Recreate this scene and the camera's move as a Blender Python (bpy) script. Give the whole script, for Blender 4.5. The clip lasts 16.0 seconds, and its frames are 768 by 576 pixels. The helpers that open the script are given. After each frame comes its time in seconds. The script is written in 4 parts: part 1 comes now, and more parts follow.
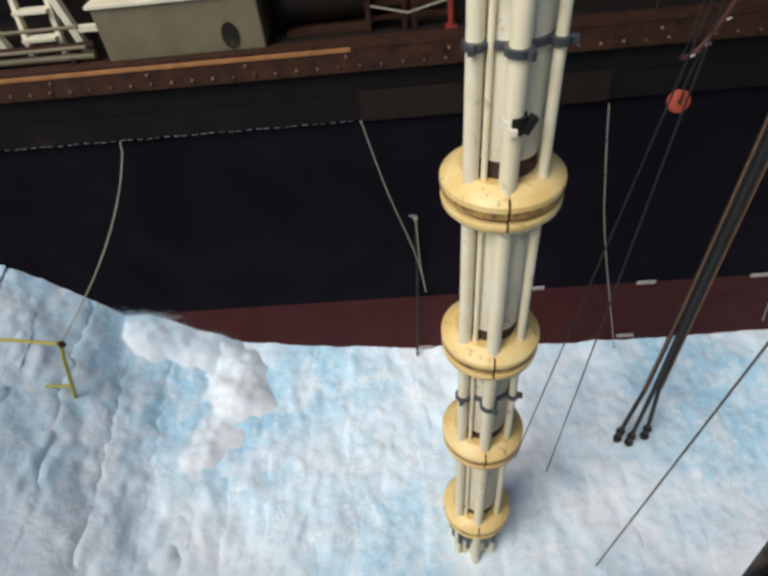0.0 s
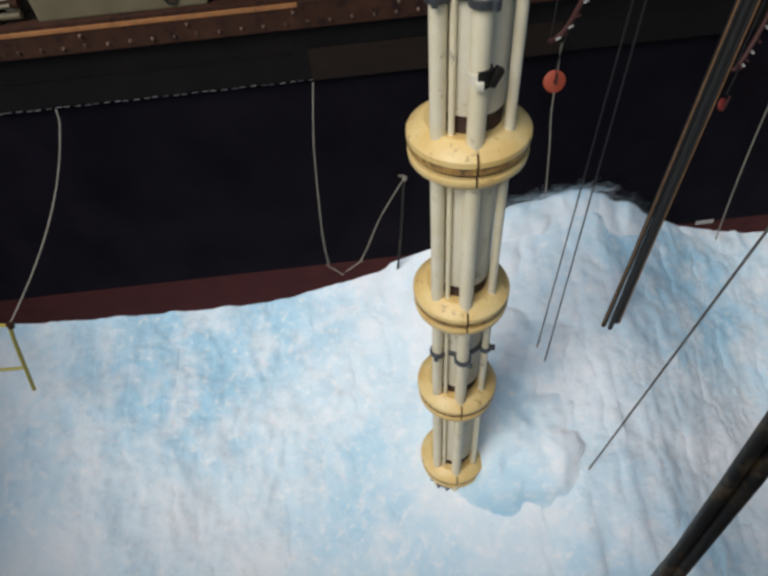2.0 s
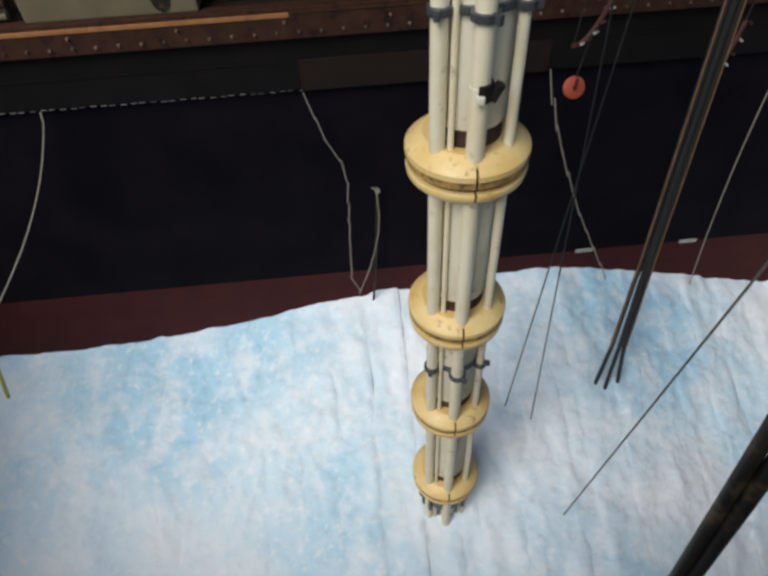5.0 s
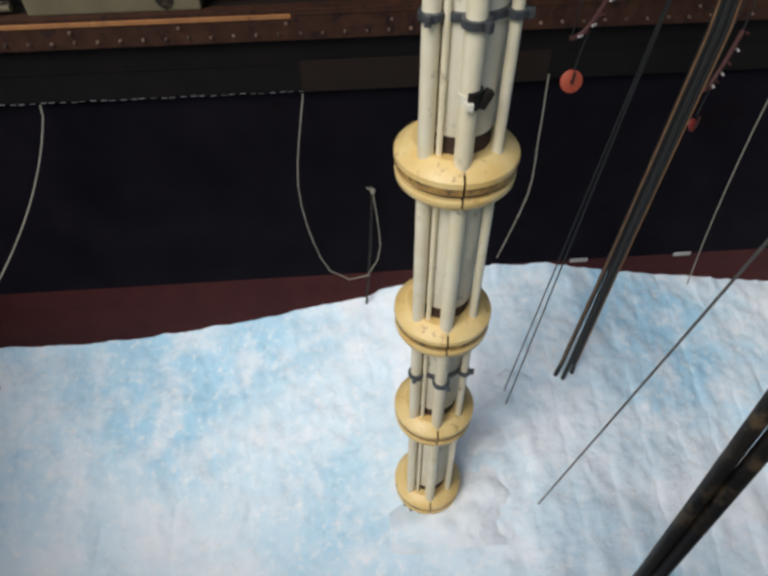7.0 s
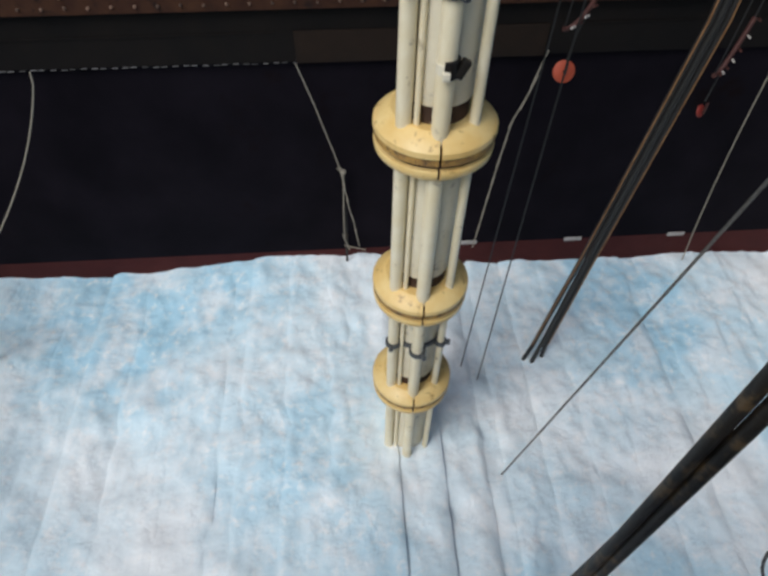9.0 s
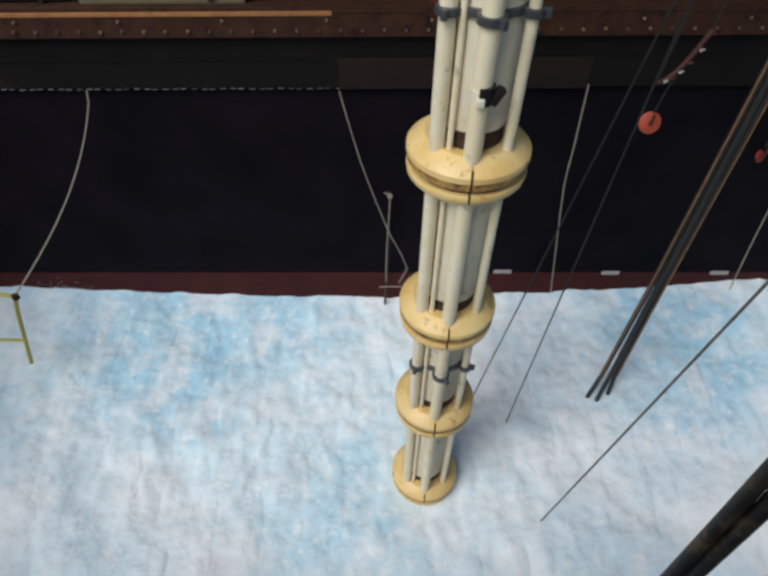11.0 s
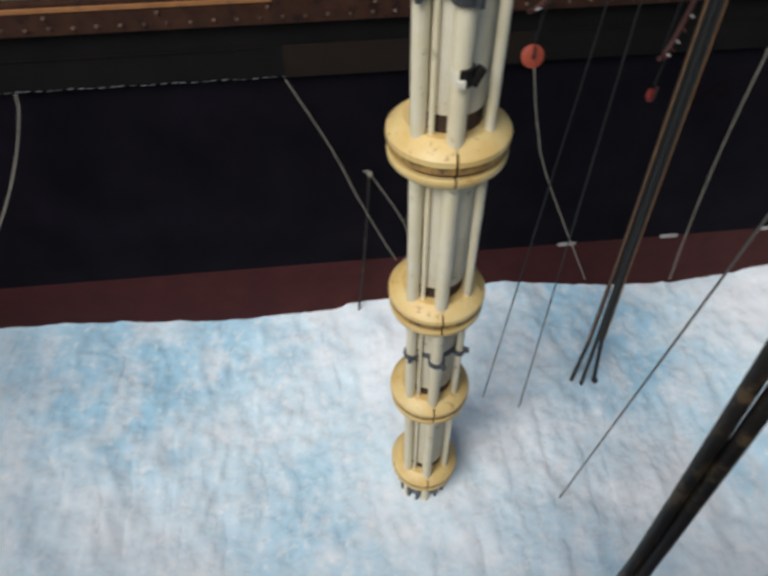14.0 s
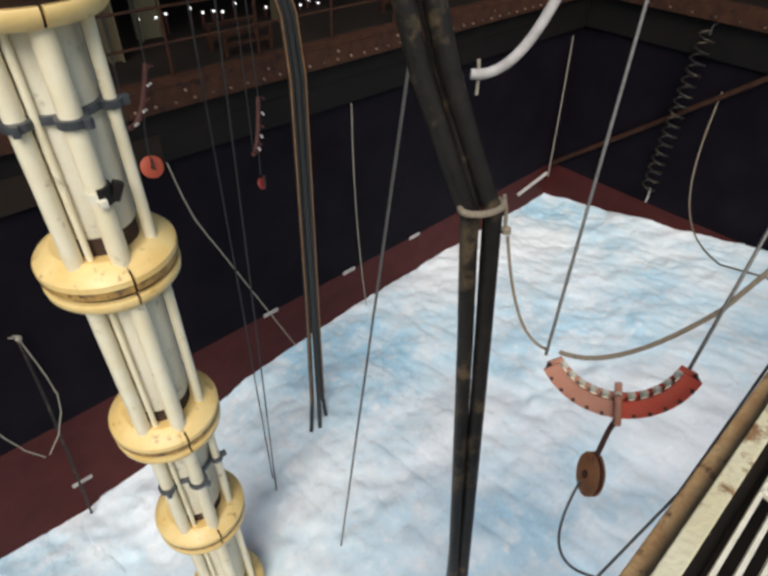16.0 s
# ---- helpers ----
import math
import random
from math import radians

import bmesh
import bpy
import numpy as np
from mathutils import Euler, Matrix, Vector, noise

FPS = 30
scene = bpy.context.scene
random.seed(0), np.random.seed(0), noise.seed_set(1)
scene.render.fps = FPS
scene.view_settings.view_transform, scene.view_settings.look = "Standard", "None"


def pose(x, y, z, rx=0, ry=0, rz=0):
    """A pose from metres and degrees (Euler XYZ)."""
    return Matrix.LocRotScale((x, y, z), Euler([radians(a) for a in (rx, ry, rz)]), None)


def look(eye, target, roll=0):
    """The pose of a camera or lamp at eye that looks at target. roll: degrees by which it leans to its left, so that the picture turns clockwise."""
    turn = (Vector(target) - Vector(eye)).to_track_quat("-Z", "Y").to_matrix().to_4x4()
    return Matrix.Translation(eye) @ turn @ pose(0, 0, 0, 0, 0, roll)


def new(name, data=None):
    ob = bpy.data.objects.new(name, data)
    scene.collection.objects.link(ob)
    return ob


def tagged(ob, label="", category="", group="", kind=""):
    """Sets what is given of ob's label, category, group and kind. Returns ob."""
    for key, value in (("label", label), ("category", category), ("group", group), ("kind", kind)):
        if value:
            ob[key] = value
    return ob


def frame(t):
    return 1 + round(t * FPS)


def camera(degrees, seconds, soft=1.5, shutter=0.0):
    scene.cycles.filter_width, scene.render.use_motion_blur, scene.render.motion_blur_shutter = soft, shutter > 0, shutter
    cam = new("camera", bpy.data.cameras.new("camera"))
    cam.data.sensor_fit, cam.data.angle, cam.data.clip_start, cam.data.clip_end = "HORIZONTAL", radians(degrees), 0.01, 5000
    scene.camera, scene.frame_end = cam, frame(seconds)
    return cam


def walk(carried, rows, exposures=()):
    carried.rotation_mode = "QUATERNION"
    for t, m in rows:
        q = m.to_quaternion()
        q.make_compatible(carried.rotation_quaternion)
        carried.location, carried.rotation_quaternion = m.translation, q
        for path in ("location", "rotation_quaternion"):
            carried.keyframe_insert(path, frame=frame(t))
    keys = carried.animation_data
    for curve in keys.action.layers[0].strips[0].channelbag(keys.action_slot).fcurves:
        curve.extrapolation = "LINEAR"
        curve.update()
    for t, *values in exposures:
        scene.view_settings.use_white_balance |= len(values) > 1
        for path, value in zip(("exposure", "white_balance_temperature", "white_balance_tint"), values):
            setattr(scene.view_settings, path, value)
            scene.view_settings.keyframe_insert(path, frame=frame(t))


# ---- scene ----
cam = camera(68.0, 16.0, soft=3.0, shutter=0.4)
PATH = [
    (0.0, (-0.947, -0.202, 10.622), (-1.563, 6.887, 3.596), -7.27),
    (0.5, (-0.926, -0.190, 10.609), (-1.179, 6.695, 3.361), -5.78),
    (1.0, (-0.925, -0.199, 10.591), (-1.049, 6.450, 3.123), -5.80),
    (1.5, (-0.965, -0.208, 10.593), (-1.018, 6.343, 3.037), -5.74),
    (2.0, (-1.012, -0.204, 10.609), (-0.941, 6.382, 3.085), -6.01),
    (2.5, (-1.047, -0.203, 10.622), (-0.851, 6.388, 3.104), -5.64),
    (3.0, (-1.021, -0.100, 10.600), (-0.792, 6.511, 3.100), -5.66),
    (3.5, (-1.023, -0.205, 10.587), (-0.696, 6.349, 3.042), -4.83),
    (4.0, (-1.030, -0.153, 10.583), (-0.706, 6.446, 3.076), -4.61),
    (6.5, (-1.037, -0.184, 10.551), (-0.600, 6.616, 3.232), -0.91),
    (7.0, (-0.981, -0.207, 10.559), (-0.563, 6.572, 3.219), -0.97),
    (7.5, (-0.980, -0.231, 10.561), (-0.689, 6.171, 2.884), -0.37),
    (8.0, (-0.941, -0.254, 10.567), (-0.448, 6.113, 2.872), -0.05),
    (10.5, (-0.877, -0.257, 10.525), (-0.822, 6.516, 3.167), -0.16),
    (11.0, (-0.864, -0.243, 10.530), (-0.997, 6.580, 3.221), -0.82),
    (11.5, (-0.890, -0.239, 10.518), (-0.912, 6.632, 3.252), -1.16),
    (12.0, (-0.898, -0.205, 10.509), (-0.761, 6.671, 3.250), -1.15),
    (12.5, (-0.927, -0.204, 10.514), (-1.041, 6.623, 3.208), -2.45),
    (13.0, (-0.942, -0.197, 10.519), (-1.013, 6.514, 3.106), -2.48),
    (13.5, (-0.989, -0.199, 10.513), (-1.163, 6.476, 3.068), -2.65),
    (14.0, (-0.999, -0.158, 10.498), (-0.383, 6.445, 3.014), -0.77),
    (14.5, (-1.013, -0.103, 10.501), (1.526, 6.515, 3.447), 3.45),
    (15.0, (-1.049, -0.021, 10.502), (3.291, 5.793, 3.620), 4.09),
    (15.5, (-1.035, -0.104, 10.499), (4.211, 5.408, 4.011), 2.30),
    (16.0, (-1.019, -0.139, 10.515), (4.374, 5.330, 4.111), 2.14),
]
walk(cam, [(t, look(eye, target, roll)) for t, eye, target, roll in PATH],
     exposures=((0.0, 0.18, 6600, 10), (1.0, 0.02, 6500, 10), (2.0, -0.15, 6500, 10), (2.5, -0.28, 6500, 10), (3.5, -0.28, 6500, 10), (4.2, -0.2, 6500, 10), (6.5, -0.04, 6500, 10), (8.0, -0.1, 6500, 10), (11.0, -0.1, 6500, 10), (12.5, -0.12, 6500, 10), (14.0, -0.1, 6500, 10), (14.5, -0.06, 6550, 10), (15.0, 0.2, 6750, 10), (16.0, 0.3, 6750, 10)))

# ---- daylight ----
SUN = (-0.50, -0.52, 0.86)
world = bpy.data.worlds.new("world")
scene.world = world
world.use_nodes = True
wn = world.node_tree
sky = wn.nodes.new("ShaderNodeTexSky")
sky.sky_type, sky.sun_disc = "NISHITA", False
sky.sun_elevation, sky.sun_rotation = math.atan2(SUN[2], math.hypot(SUN[0], SUN[1])), math.atan2(SUN[0], SUN[1])
sky.dust_density, sky.air_density = 1.0, 1.2
wn.links.new(sky.outputs[0], wn.nodes["Background"].inputs[0])
wn.nodes["Background"].inputs[1].default_value = 0.088
sun = new("sun", bpy.data.lights.new("sun", "SUN"))
sun.data.energy, sun.data.angle, sun.data.color = 2.6, radians(38), (1.0, 0.98, 0.945)
sun.matrix_basis = look(SUN, (0, 0, 0))


# ---- materials ----
def material(name, base, second=None, scale=6.0, rough=0.6, metal=0.0, bump=0.2, fine=40.0, third=None, third_at=0.62, third_scale=2.0, random_value=0.0, gloss=0.5):
    """A surface of two blended tones at one scale, stains of a third tone at another, and fine relief."""
    m = bpy.data.materials.new(name)
    m.use_nodes = True
    n, l = m.node_tree.nodes, m.node_tree.links
    bsdf = n["Principled BSDF"]
    bsdf.inputs["Roughness"].default_value, bsdf.inputs["Metallic"].default_value = rough, metal
    bsdf.inputs["Specular IOR Level"].default_value = gloss
    co = n.new("ShaderNodeTexCoord")
    n1 = n.new("ShaderNodeTexNoise")
    n1.inputs["Scale"].default_value, n1.inputs["Detail"].default_value, n1.inputs["Roughness"].default_value = scale, 6, 0.6
    l.new(co.outputs["Object"], n1.inputs["Vector"])
    r1 = n.new("ShaderNodeValToRGB")
    r1.color_ramp.elements[0].position, r1.color_ramp.elements[1].position = 0.35, 0.68
    r1.color_ramp.elements[0].color, r1.color_ramp.elements[1].color = (*base, 1), (*(second or base), 1)
    l.new(n1.outputs[0], r1.inputs[0])
    colour = r1.outputs[0]
    if third:
        n2 = n.new("ShaderNodeTexNoise")
        n2.inputs["Scale"].default_value, n2.inputs["Detail"].default_value, n2.inputs["Roughness"].default_value = third_scale, 8, 0.7
        l.new(co.outputs["Object"], n2.inputs["Vector"])
        r2 = n.new("ShaderNodeValToRGB")
        r2.color_ramp.elements[0].position, r2.color_ramp.elements[1].position = third_at, third_at + 0.09
        r2.color_ramp.elements[0].color, r2.color_ramp.elements[1].color = (0, 0, 0, 1), (1, 1, 1, 1)
        l.new(n2.outputs[0], r2.inputs[0])
        mix = n.new("ShaderNodeMix")
        mix.data_type = "RGBA"
        mix.inputs[7].default_value = (*third, 1)
        l.new(r2.outputs[0], mix.inputs[0])
        l.new(colour, mix.inputs[6])
        colour = mix.outputs[2]
    if random_value:
        info, hsv, mr = n.new("ShaderNodeObjectInfo"), n.new("ShaderNodeHueSaturation"), n.new("ShaderNodeMapRange")
        mr.inputs[3].default_value, mr.inputs[4].default_value = 1 - random_value, 1 + random_value
        l.new(info.outputs["Random"], mr.inputs[0])
        l.new(mr.outputs[0], hsv.inputs["Value"])
        l.new(colour, hsv.inputs["Color"])
        colour = hsv.outputs[0]
    l.new(colour, bsdf.inputs["Base Color"])
    n3, b = n.new("ShaderNodeTexNoise"), n.new("ShaderNodeBump")
    n3.inputs["Scale"].default_value, n3.inputs["Detail"].default_value = fine, 5
    l.new(co.outputs["Object"], n3.inputs["Vector"])
    b.inputs["Strength"].default_value, b.inputs["Distance"].default_value = bump, 0.02
    l.new(n3.outputs[0], b.inputs["Height"])
    l.new(b.outputs[0], bsdf.inputs["Normal"])
    return m


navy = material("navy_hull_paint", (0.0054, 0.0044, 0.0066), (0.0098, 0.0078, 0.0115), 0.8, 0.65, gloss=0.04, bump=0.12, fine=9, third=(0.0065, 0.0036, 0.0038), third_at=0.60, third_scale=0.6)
antifouling = material("red_antifouling", (0.050, 0.0095, 0.009), (0.068, 0.0145, 0.013), 1.5, 0.65, gloss=0.15, bump=0.15, fine=12, third=(0.040, 0.010, 0.009), third_scale=1.4)
band_paint = material("dark_band_paint", (0.0060, 0.0049, 0.0047), (0.010, 0.0074, 0.0063), 1.2, 0.7, gloss=0.15, third=(0.022, 0.012, 0.008), third_at=0.63, third_scale=0.9)
brown_plate = material("brown_plate", (0.019, 0.011, 0.007), (0.013, 0.008, 0.0055), 2.0, 0.75, gloss=0.2, third=(0.038, 0.02, 0.010), third_scale=3)
rust = material("rust_brown_steel", (0.038, 0.0145, 0.009), (0.064, 0.027, 0.0135), 4.0, 0.8, gloss=0.2, bump=0.4, third=(0.020, 0.010, 0.008), third_at=0.55, third_scale=5)
orange_edge = material("worn_orange_edge", (0.42, 0.18, 0.055), (0.30, 0.12, 0.04), 5.0, 0.7, bump=0.4, third=(0.10, 0.05, 0.03), third_at=0.6, third_scale=6)
bolt_paint = material("worn_bolt_paint", (0.20, 0.13, 0.09), (0.09, 0.05, 0.035), 30, 0.7, random_value=0.6)
cream = material("cream_pipe_paint", (0.80, 0.70, 0.47), (0.86, 0.79, 0.60), 3.0, 0.38, bump=0.08, fine=30, third=(0.45, 0.38, 0.25), third_at=0.60, third_scale=5)
white_sleeve = material("white_sleeve_paint", (0.74, 0.68, 0.52), (0.82, 0.77, 0.62), 2.5, 0.5, bump=0.1, third=(0.46, 0.42, 0.32), third_at=0.57, third_scale=4)
yellow = material("ochre_yellow_clamp", (0.76, 0.51, 0.18), (0.84, 0.64, 0.29), 3.0, 0.42, bump=0.12, fine=25, third=(0.33, 0.18, 0.055), third_at=0.60, third_scale=5.0)
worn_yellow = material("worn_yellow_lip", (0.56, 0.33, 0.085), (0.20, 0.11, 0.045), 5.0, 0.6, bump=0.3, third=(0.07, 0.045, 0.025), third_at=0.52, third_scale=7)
dark_gap = material("dark_brown_core", (0.040, 0.020, 0.013), (0.075, 0.040, 0.026), 6, 0.75)
grey_steel = material("grey_clamp_steel", (0.055, 0.060, 0.065), (0.11, 0.115, 0.12), 8, 0.45, metal=0.3)
rubber = material("black_hose_rubber", (0.010, 0.009, 0.008), (0.019, 0.016, 0.013), 5, 0.5, bump=0.25, fine=60, third=(0.085, 0.058, 0.032), third_at=0.53, third_scale=3.2, gloss=0.3)
brown_hose = material("brown_sheathed_hose", (0.20, 0.095, 0.036), (0.30, 0.16, 0.07), 6, 0.6, bump=0.2)
wire_steel = material("grey_wire_rope", (0.10, 0.10, 0.095), (0.19, 0.18, 0.16), 60, 0.5, metal=0.4)
dark_wire = material("dark_wire_rope", (0.014, 0.014, 0.014), (0.028, 0.028, 0.026), 60, 0.6)
pale_rope = material("pale_fibre_rope", (0.42, 0.37, 0.29), (0.25, 0.22, 0.17), 45, 0.85, bump=0.6, fine=120)
tan_rope = material("tan_fibre_rope", (0.30, 0.24, 0.17), (0.20, 0.16, 0.11), 45, 0.85, bump=0.6, fine=120)
red_saddle = material("faded_red_saddle_paint", (0.40, 0.17, 0.11), (0.52, 0.24, 0.16), 3.5, 0.6, third=(0.26, 0.10, 0.06), third_at=0.62, third_scale=6)
bright_red = material("bright_red_saddle_paint", (0.62, 0.070, 0.040), (0.55, 0.11, 0.065), 4, 0.5, third=(0.36, 0.12, 0.08), third_at=0.64, third_scale=6)
sheave_orange = material("orange_sheave_paint", (0.50, 0.085, 0.038), (0.42, 0.075, 0.035), 6, 0.5, third=(0.20, 0.05, 0.03), third_scale=8)
block_orange = material("weathered_orange_block", (0.42, 0.165, 0.065), (0.32, 0.12, 0.05), 6, 0.6, third=(0.16, 0.08, 0.045), third_at=0.58, third_scale=9)
dark_frame = material("dark_red_bracket", (0.065, 0.022, 0.018), (0.10, 0.032, 0.024), 6, 0.6)
roller_white = material("pale_roller", (0.55, 0.50, 0.45), (0.65, 0.62, 0.58), 10, 0.45)
beige = material("beige_deck_paint", (0.145, 0.118, 0.065), (0.19, 0.155, 0.09), 1.5, 0.6, third=(0.20, 0.15, 0.08), third_at=0.62, third_scale=2)
pale_beam = material("pale_cream_beam", (0.72, 0.64, 0.46), (0.80, 0.74, 0.58), 3, 0.6, third=(0.30, 0.20, 0.10), third_at=0.62, third_scale=5)
toe_paint = material("chipped_cream_toe_plate", (0.56, 0.49, 0.29), (0.64, 0.58, 0.40), 4, 0.6, bump=0.3, third=(0.22, 0.11, 0.04), third_at=0.53, third_scale=7)
rusty_edge = material("rusty_toe_plate", (0.30, 0.16, 0.06), (0.42, 0.27, 0.12), 9, 0.75, bump=0.5, third=(0.10, 0.045, 0.02), third_at=0.52, third_scale=12)
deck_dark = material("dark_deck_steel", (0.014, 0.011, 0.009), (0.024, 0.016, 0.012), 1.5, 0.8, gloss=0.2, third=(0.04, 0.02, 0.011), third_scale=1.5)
red_post = material("red_post_paint", (0.28, 0.035, 0.025), (0.22, 0.03, 0.022), 6, 0.5)
green_yellow = material("green_yellow_tube", (0.42, 0.36, 0.035), (0.33, 0.28, 0.04), 5, 0.45, third=(0.12, 0.09, 0.03), third_at=0.62, third_scale=8)
weld_grey = material("dull_weld", (0.17, 0.165, 0.17), (0.07, 0.065, 0.065), 9, 0.7, random_value=0.6)
anode = material("pale_zinc_mark", (0.46, 0.43, 0.41), (0.34, 0.31, 0.29), 12, 0.7)
galvanised = material("galvanised_grating", (0.74, 0.69, 0.55), (0.60, 0.54, 0.40), 14, 0.5, metal=0.0)


def foam_material(name, carried):
    """Aerated sea water: lacy white froth over pale blue, with fine bubbles. It lies still in the water: carried reads the place that each point has at rest."""
    m = bpy.data.materials.new(name)
    m.use_nodes = True
    n, l = m.node_tree.nodes, m.node_tree.links
    b = n["Principled BSDF"]
    b.inputs["Roughness"].default_value, b.inputs["Specular IOR Level"].default_value = 0.45, 0.3
    if carried:
        rest = n.new("ShaderNodeAttribute")
        rest.attribute_name = "rest"
        place = rest.outputs["Vector"]
    else:
        place = n.new("ShaderNodeTexCoord").outputs["Object"]

    def clouds(scale, detail, rough, twist=0.0):
        t = n.new("ShaderNodeTexNoise")
        t.inputs["Scale"].default_value, t.inputs["Detail"].default_value, t.inputs["Roughness"].default_value = scale, detail, rough
        t.inputs["Distortion"].default_value = twist
        l.new(place, t.inputs["Vector"])
        return t.outputs[0]

    def ramp(value, *stops):
        r = n.new("ShaderNodeValToRGB")
        e = r.color_ramp.elements
        e[0].position, e[0].color = stops[0][0], (*stops[0][1], 1)
        e[1].position, e[1].color = stops[-1][0], (*stops[-1][1], 1)
        for at, colour in stops[1:-1]:
            e.new(at).color = (*colour, 1)
        l.new(value, r.inputs[0])
        return r.outputs[0]

    def blend(mask, under, over):
        mix = n.new("ShaderNodeMix")
        mix.data_type = "RGBA"
        mix.inputs[7].default_value = (*over, 1)
        l.new(mask, mix.inputs[0])
        l.new(under, mix.inputs[6])
        return mix.outputs[2]

    # the water's tone runs darker and bluer towards the west end
    body = clouds(0.20, 5, 0.50, 0.3)
    if carried:
        split, west_tint, both = n.new("ShaderNodeSeparateXYZ"), n.new("ShaderNodeMapRange"), n.new("ShaderNodeMath")
        l.new(place, split.inputs[0])
        l.new(split.outputs[0], west_tint.inputs[0])
        west_tint.inputs[1].default_value, west_tint.inputs[2].default_value, west_tint.inputs[3].default_value, west_tint.inputs[4].default_value = -6.0, 0.5, -0.05, 0.03
        l.new(body, both.inputs[0])
        l.new(west_tint.outputs[0], both.inputs[1])
        body = both.outputs[0]
    body = ramp(body, (0.38, (0.43, 0.70, 0.86)), (0.49, (0.66, 0.83, 0.92)), (0.61, (0.86, 0.91, 0.94)))
    lace = ramp(clouds(1.1, 8, 0.60, 0.25), (0.46, (0, 0, 0)), (0.62, (0.6, 0.6, 0.6)))
    flecks = ramp(clouds(4.5, 8, 0.66, 0.3), (0.52, (0, 0, 0)), (0.68, (0.7, 0.7, 0.7)))
    colour = blend(flecks, blend(lace, body, (0.89, 0.92, 0.94)), (0.93, 0.945, 0.95))
    l.new(colour, b.inputs["Base Color"])
    coarse, fine = n.new("ShaderNodeBump"), n.new("ShaderNodeBump")
    coarse.inputs["Strength"].default_value, coarse.inputs["Distance"].default_value = 0.35, 0.09
    fine.inputs["Strength"].default_value, fine.inputs["Distance"].default_value = 0.5, 0.03
    l.new(clouds(2.4, 7, 0.62, 0.4), coarse.inputs["Height"])
    l.new(clouds(9.0, 7, 0.66, 0.2), fine.inputs["Height"])
    l.new(coarse.outputs[0], fine.inputs["Normal"])
    l.new(fine.outputs[0], b.inputs["Normal"])
    return m


foam = foam_material("foaming_sea_water", True)
spray_foam = foam_material("billowing_foam", False)


# ---- mesh helpers ----
def mesh_of(name, bm, mat, smooth=False, crease=40):
    me = bpy.data.meshes.new(name)
    bmesh.ops.recalc_face_normals(bm, faces=bm.faces)
    bm.to_mesh(me)
    bm.free()
    me.materials.append(mat)
    if smooth:
        me.shade_smooth()
        me.set_sharp_from_angle(angle=radians(crease))
    return me


def part(name, bm, mat, parent, label="", smooth=True, crease=40):
    ob = new(name, mesh_of(name, bm, mat, smooth, crease))
    ob.parent = parent
    if label:
        ob["label"] = label
    return ob


def thing(name, label, category, at=(0, 0, 0), group="", kind=""):
    ob = new(name)
    ob.location = at
    return tagged(ob, label, category, group, kind)


def setting(name, bm, mat, label="", smooth=False):
    return tagged(new(name, mesh_of(name, bm, mat, smooth)), label, kind="structure")


def box(bm, a, b, bevel=0.0):
    made = bmesh.ops.create_cube(bm, size=1)["verts"]
    for v in made:
        v.co = [(a[i] + b[i]) / 2 + v.co[i] * (b[i] - a[i]) for i in range(3)]
    if bevel:
        bmesh.ops.bevel(bm, geom=list({e for v in made for e in v.link_edges}), offset=bevel, segments=2, affect="EDGES", profile=0.6)
    return bm


def boxed(a, b, bevel=0.0):
    return box(bmesh.new(), a, b, bevel)


def tube(bm, points, radius, sides=10, radii=None):
    """A round bar swept along the points."""
    pts = [Vector(p) for p in points]
    rings, side = [], None
    for i, p in enumerate(pts):
        way = (pts[min(i + 1, len(pts) - 1)] - pts[max(i - 1, 0)]).normalized()
        if side is None:
            side = way.orthogonal().normalized()
        side = (side - way * side.dot(way)).normalized()
        up = way.cross(side)
        r = radii[i] if radii else radius
        rings.append([bm.verts.new(p + (side * math.cos(a) + up * math.sin(a)) * r) for a in (2 * math.pi * k / sides for k in range(sides))])
    for r0, r1 in zip(rings, rings[1:]):
        for k in range(sides):
            bm.faces.new((r0[k], r0[(k + 1) % sides], r1[(k + 1) % sides], r1[k]))
    bm.faces.new(rings[0][::-1])
    bm.faces.new(rings[-1])
    return bm


def tubed(points, radius, sides=10, radii=None):
    return tube(bmesh.new(), points, radius, sides, radii)


def lathe(profile, start=0.0, end=360.0, sides=48):
    """Turns a closed profile of (radius, height) round z, whole or as a sector."""
    bm = bmesh.new()
    whole = abs(end - start) > 359.9
    n = max(4, int(sides * (end - start) / 360))
    rows = []
    for k in range(n if whole else n + 1):
        a = radians(start + (end - start) * k / n)
        rows.append([bm.verts.new((r * math.cos(a), r * math.sin(a), z)) for r, z in profile])
    m = len(profile)
    for k in range(n if whole else n):
        r0, r1 = rows[k], rows[(k + 1) % len(rows)]
        for j in range(m):
            bm.faces.new((r0[j], r1[j], r1[(j + 1) % m], r0[(j + 1) % m]))
    if not whole:
        bm.faces.new(rows[0])
        bm.faces.new(rows[-1][::-1])
    return bm


def bent(a, c, b, n=14):
    """Points on a slack curve from a to b, drawn towards c."""
    a, c, b = Vector(a), Vector(c), Vector(b)
    return [a * (1 - s) ** 2 + c * 2 * s * (1 - s) + b * s * s for s in (i / (n - 1) for i in range(n))]


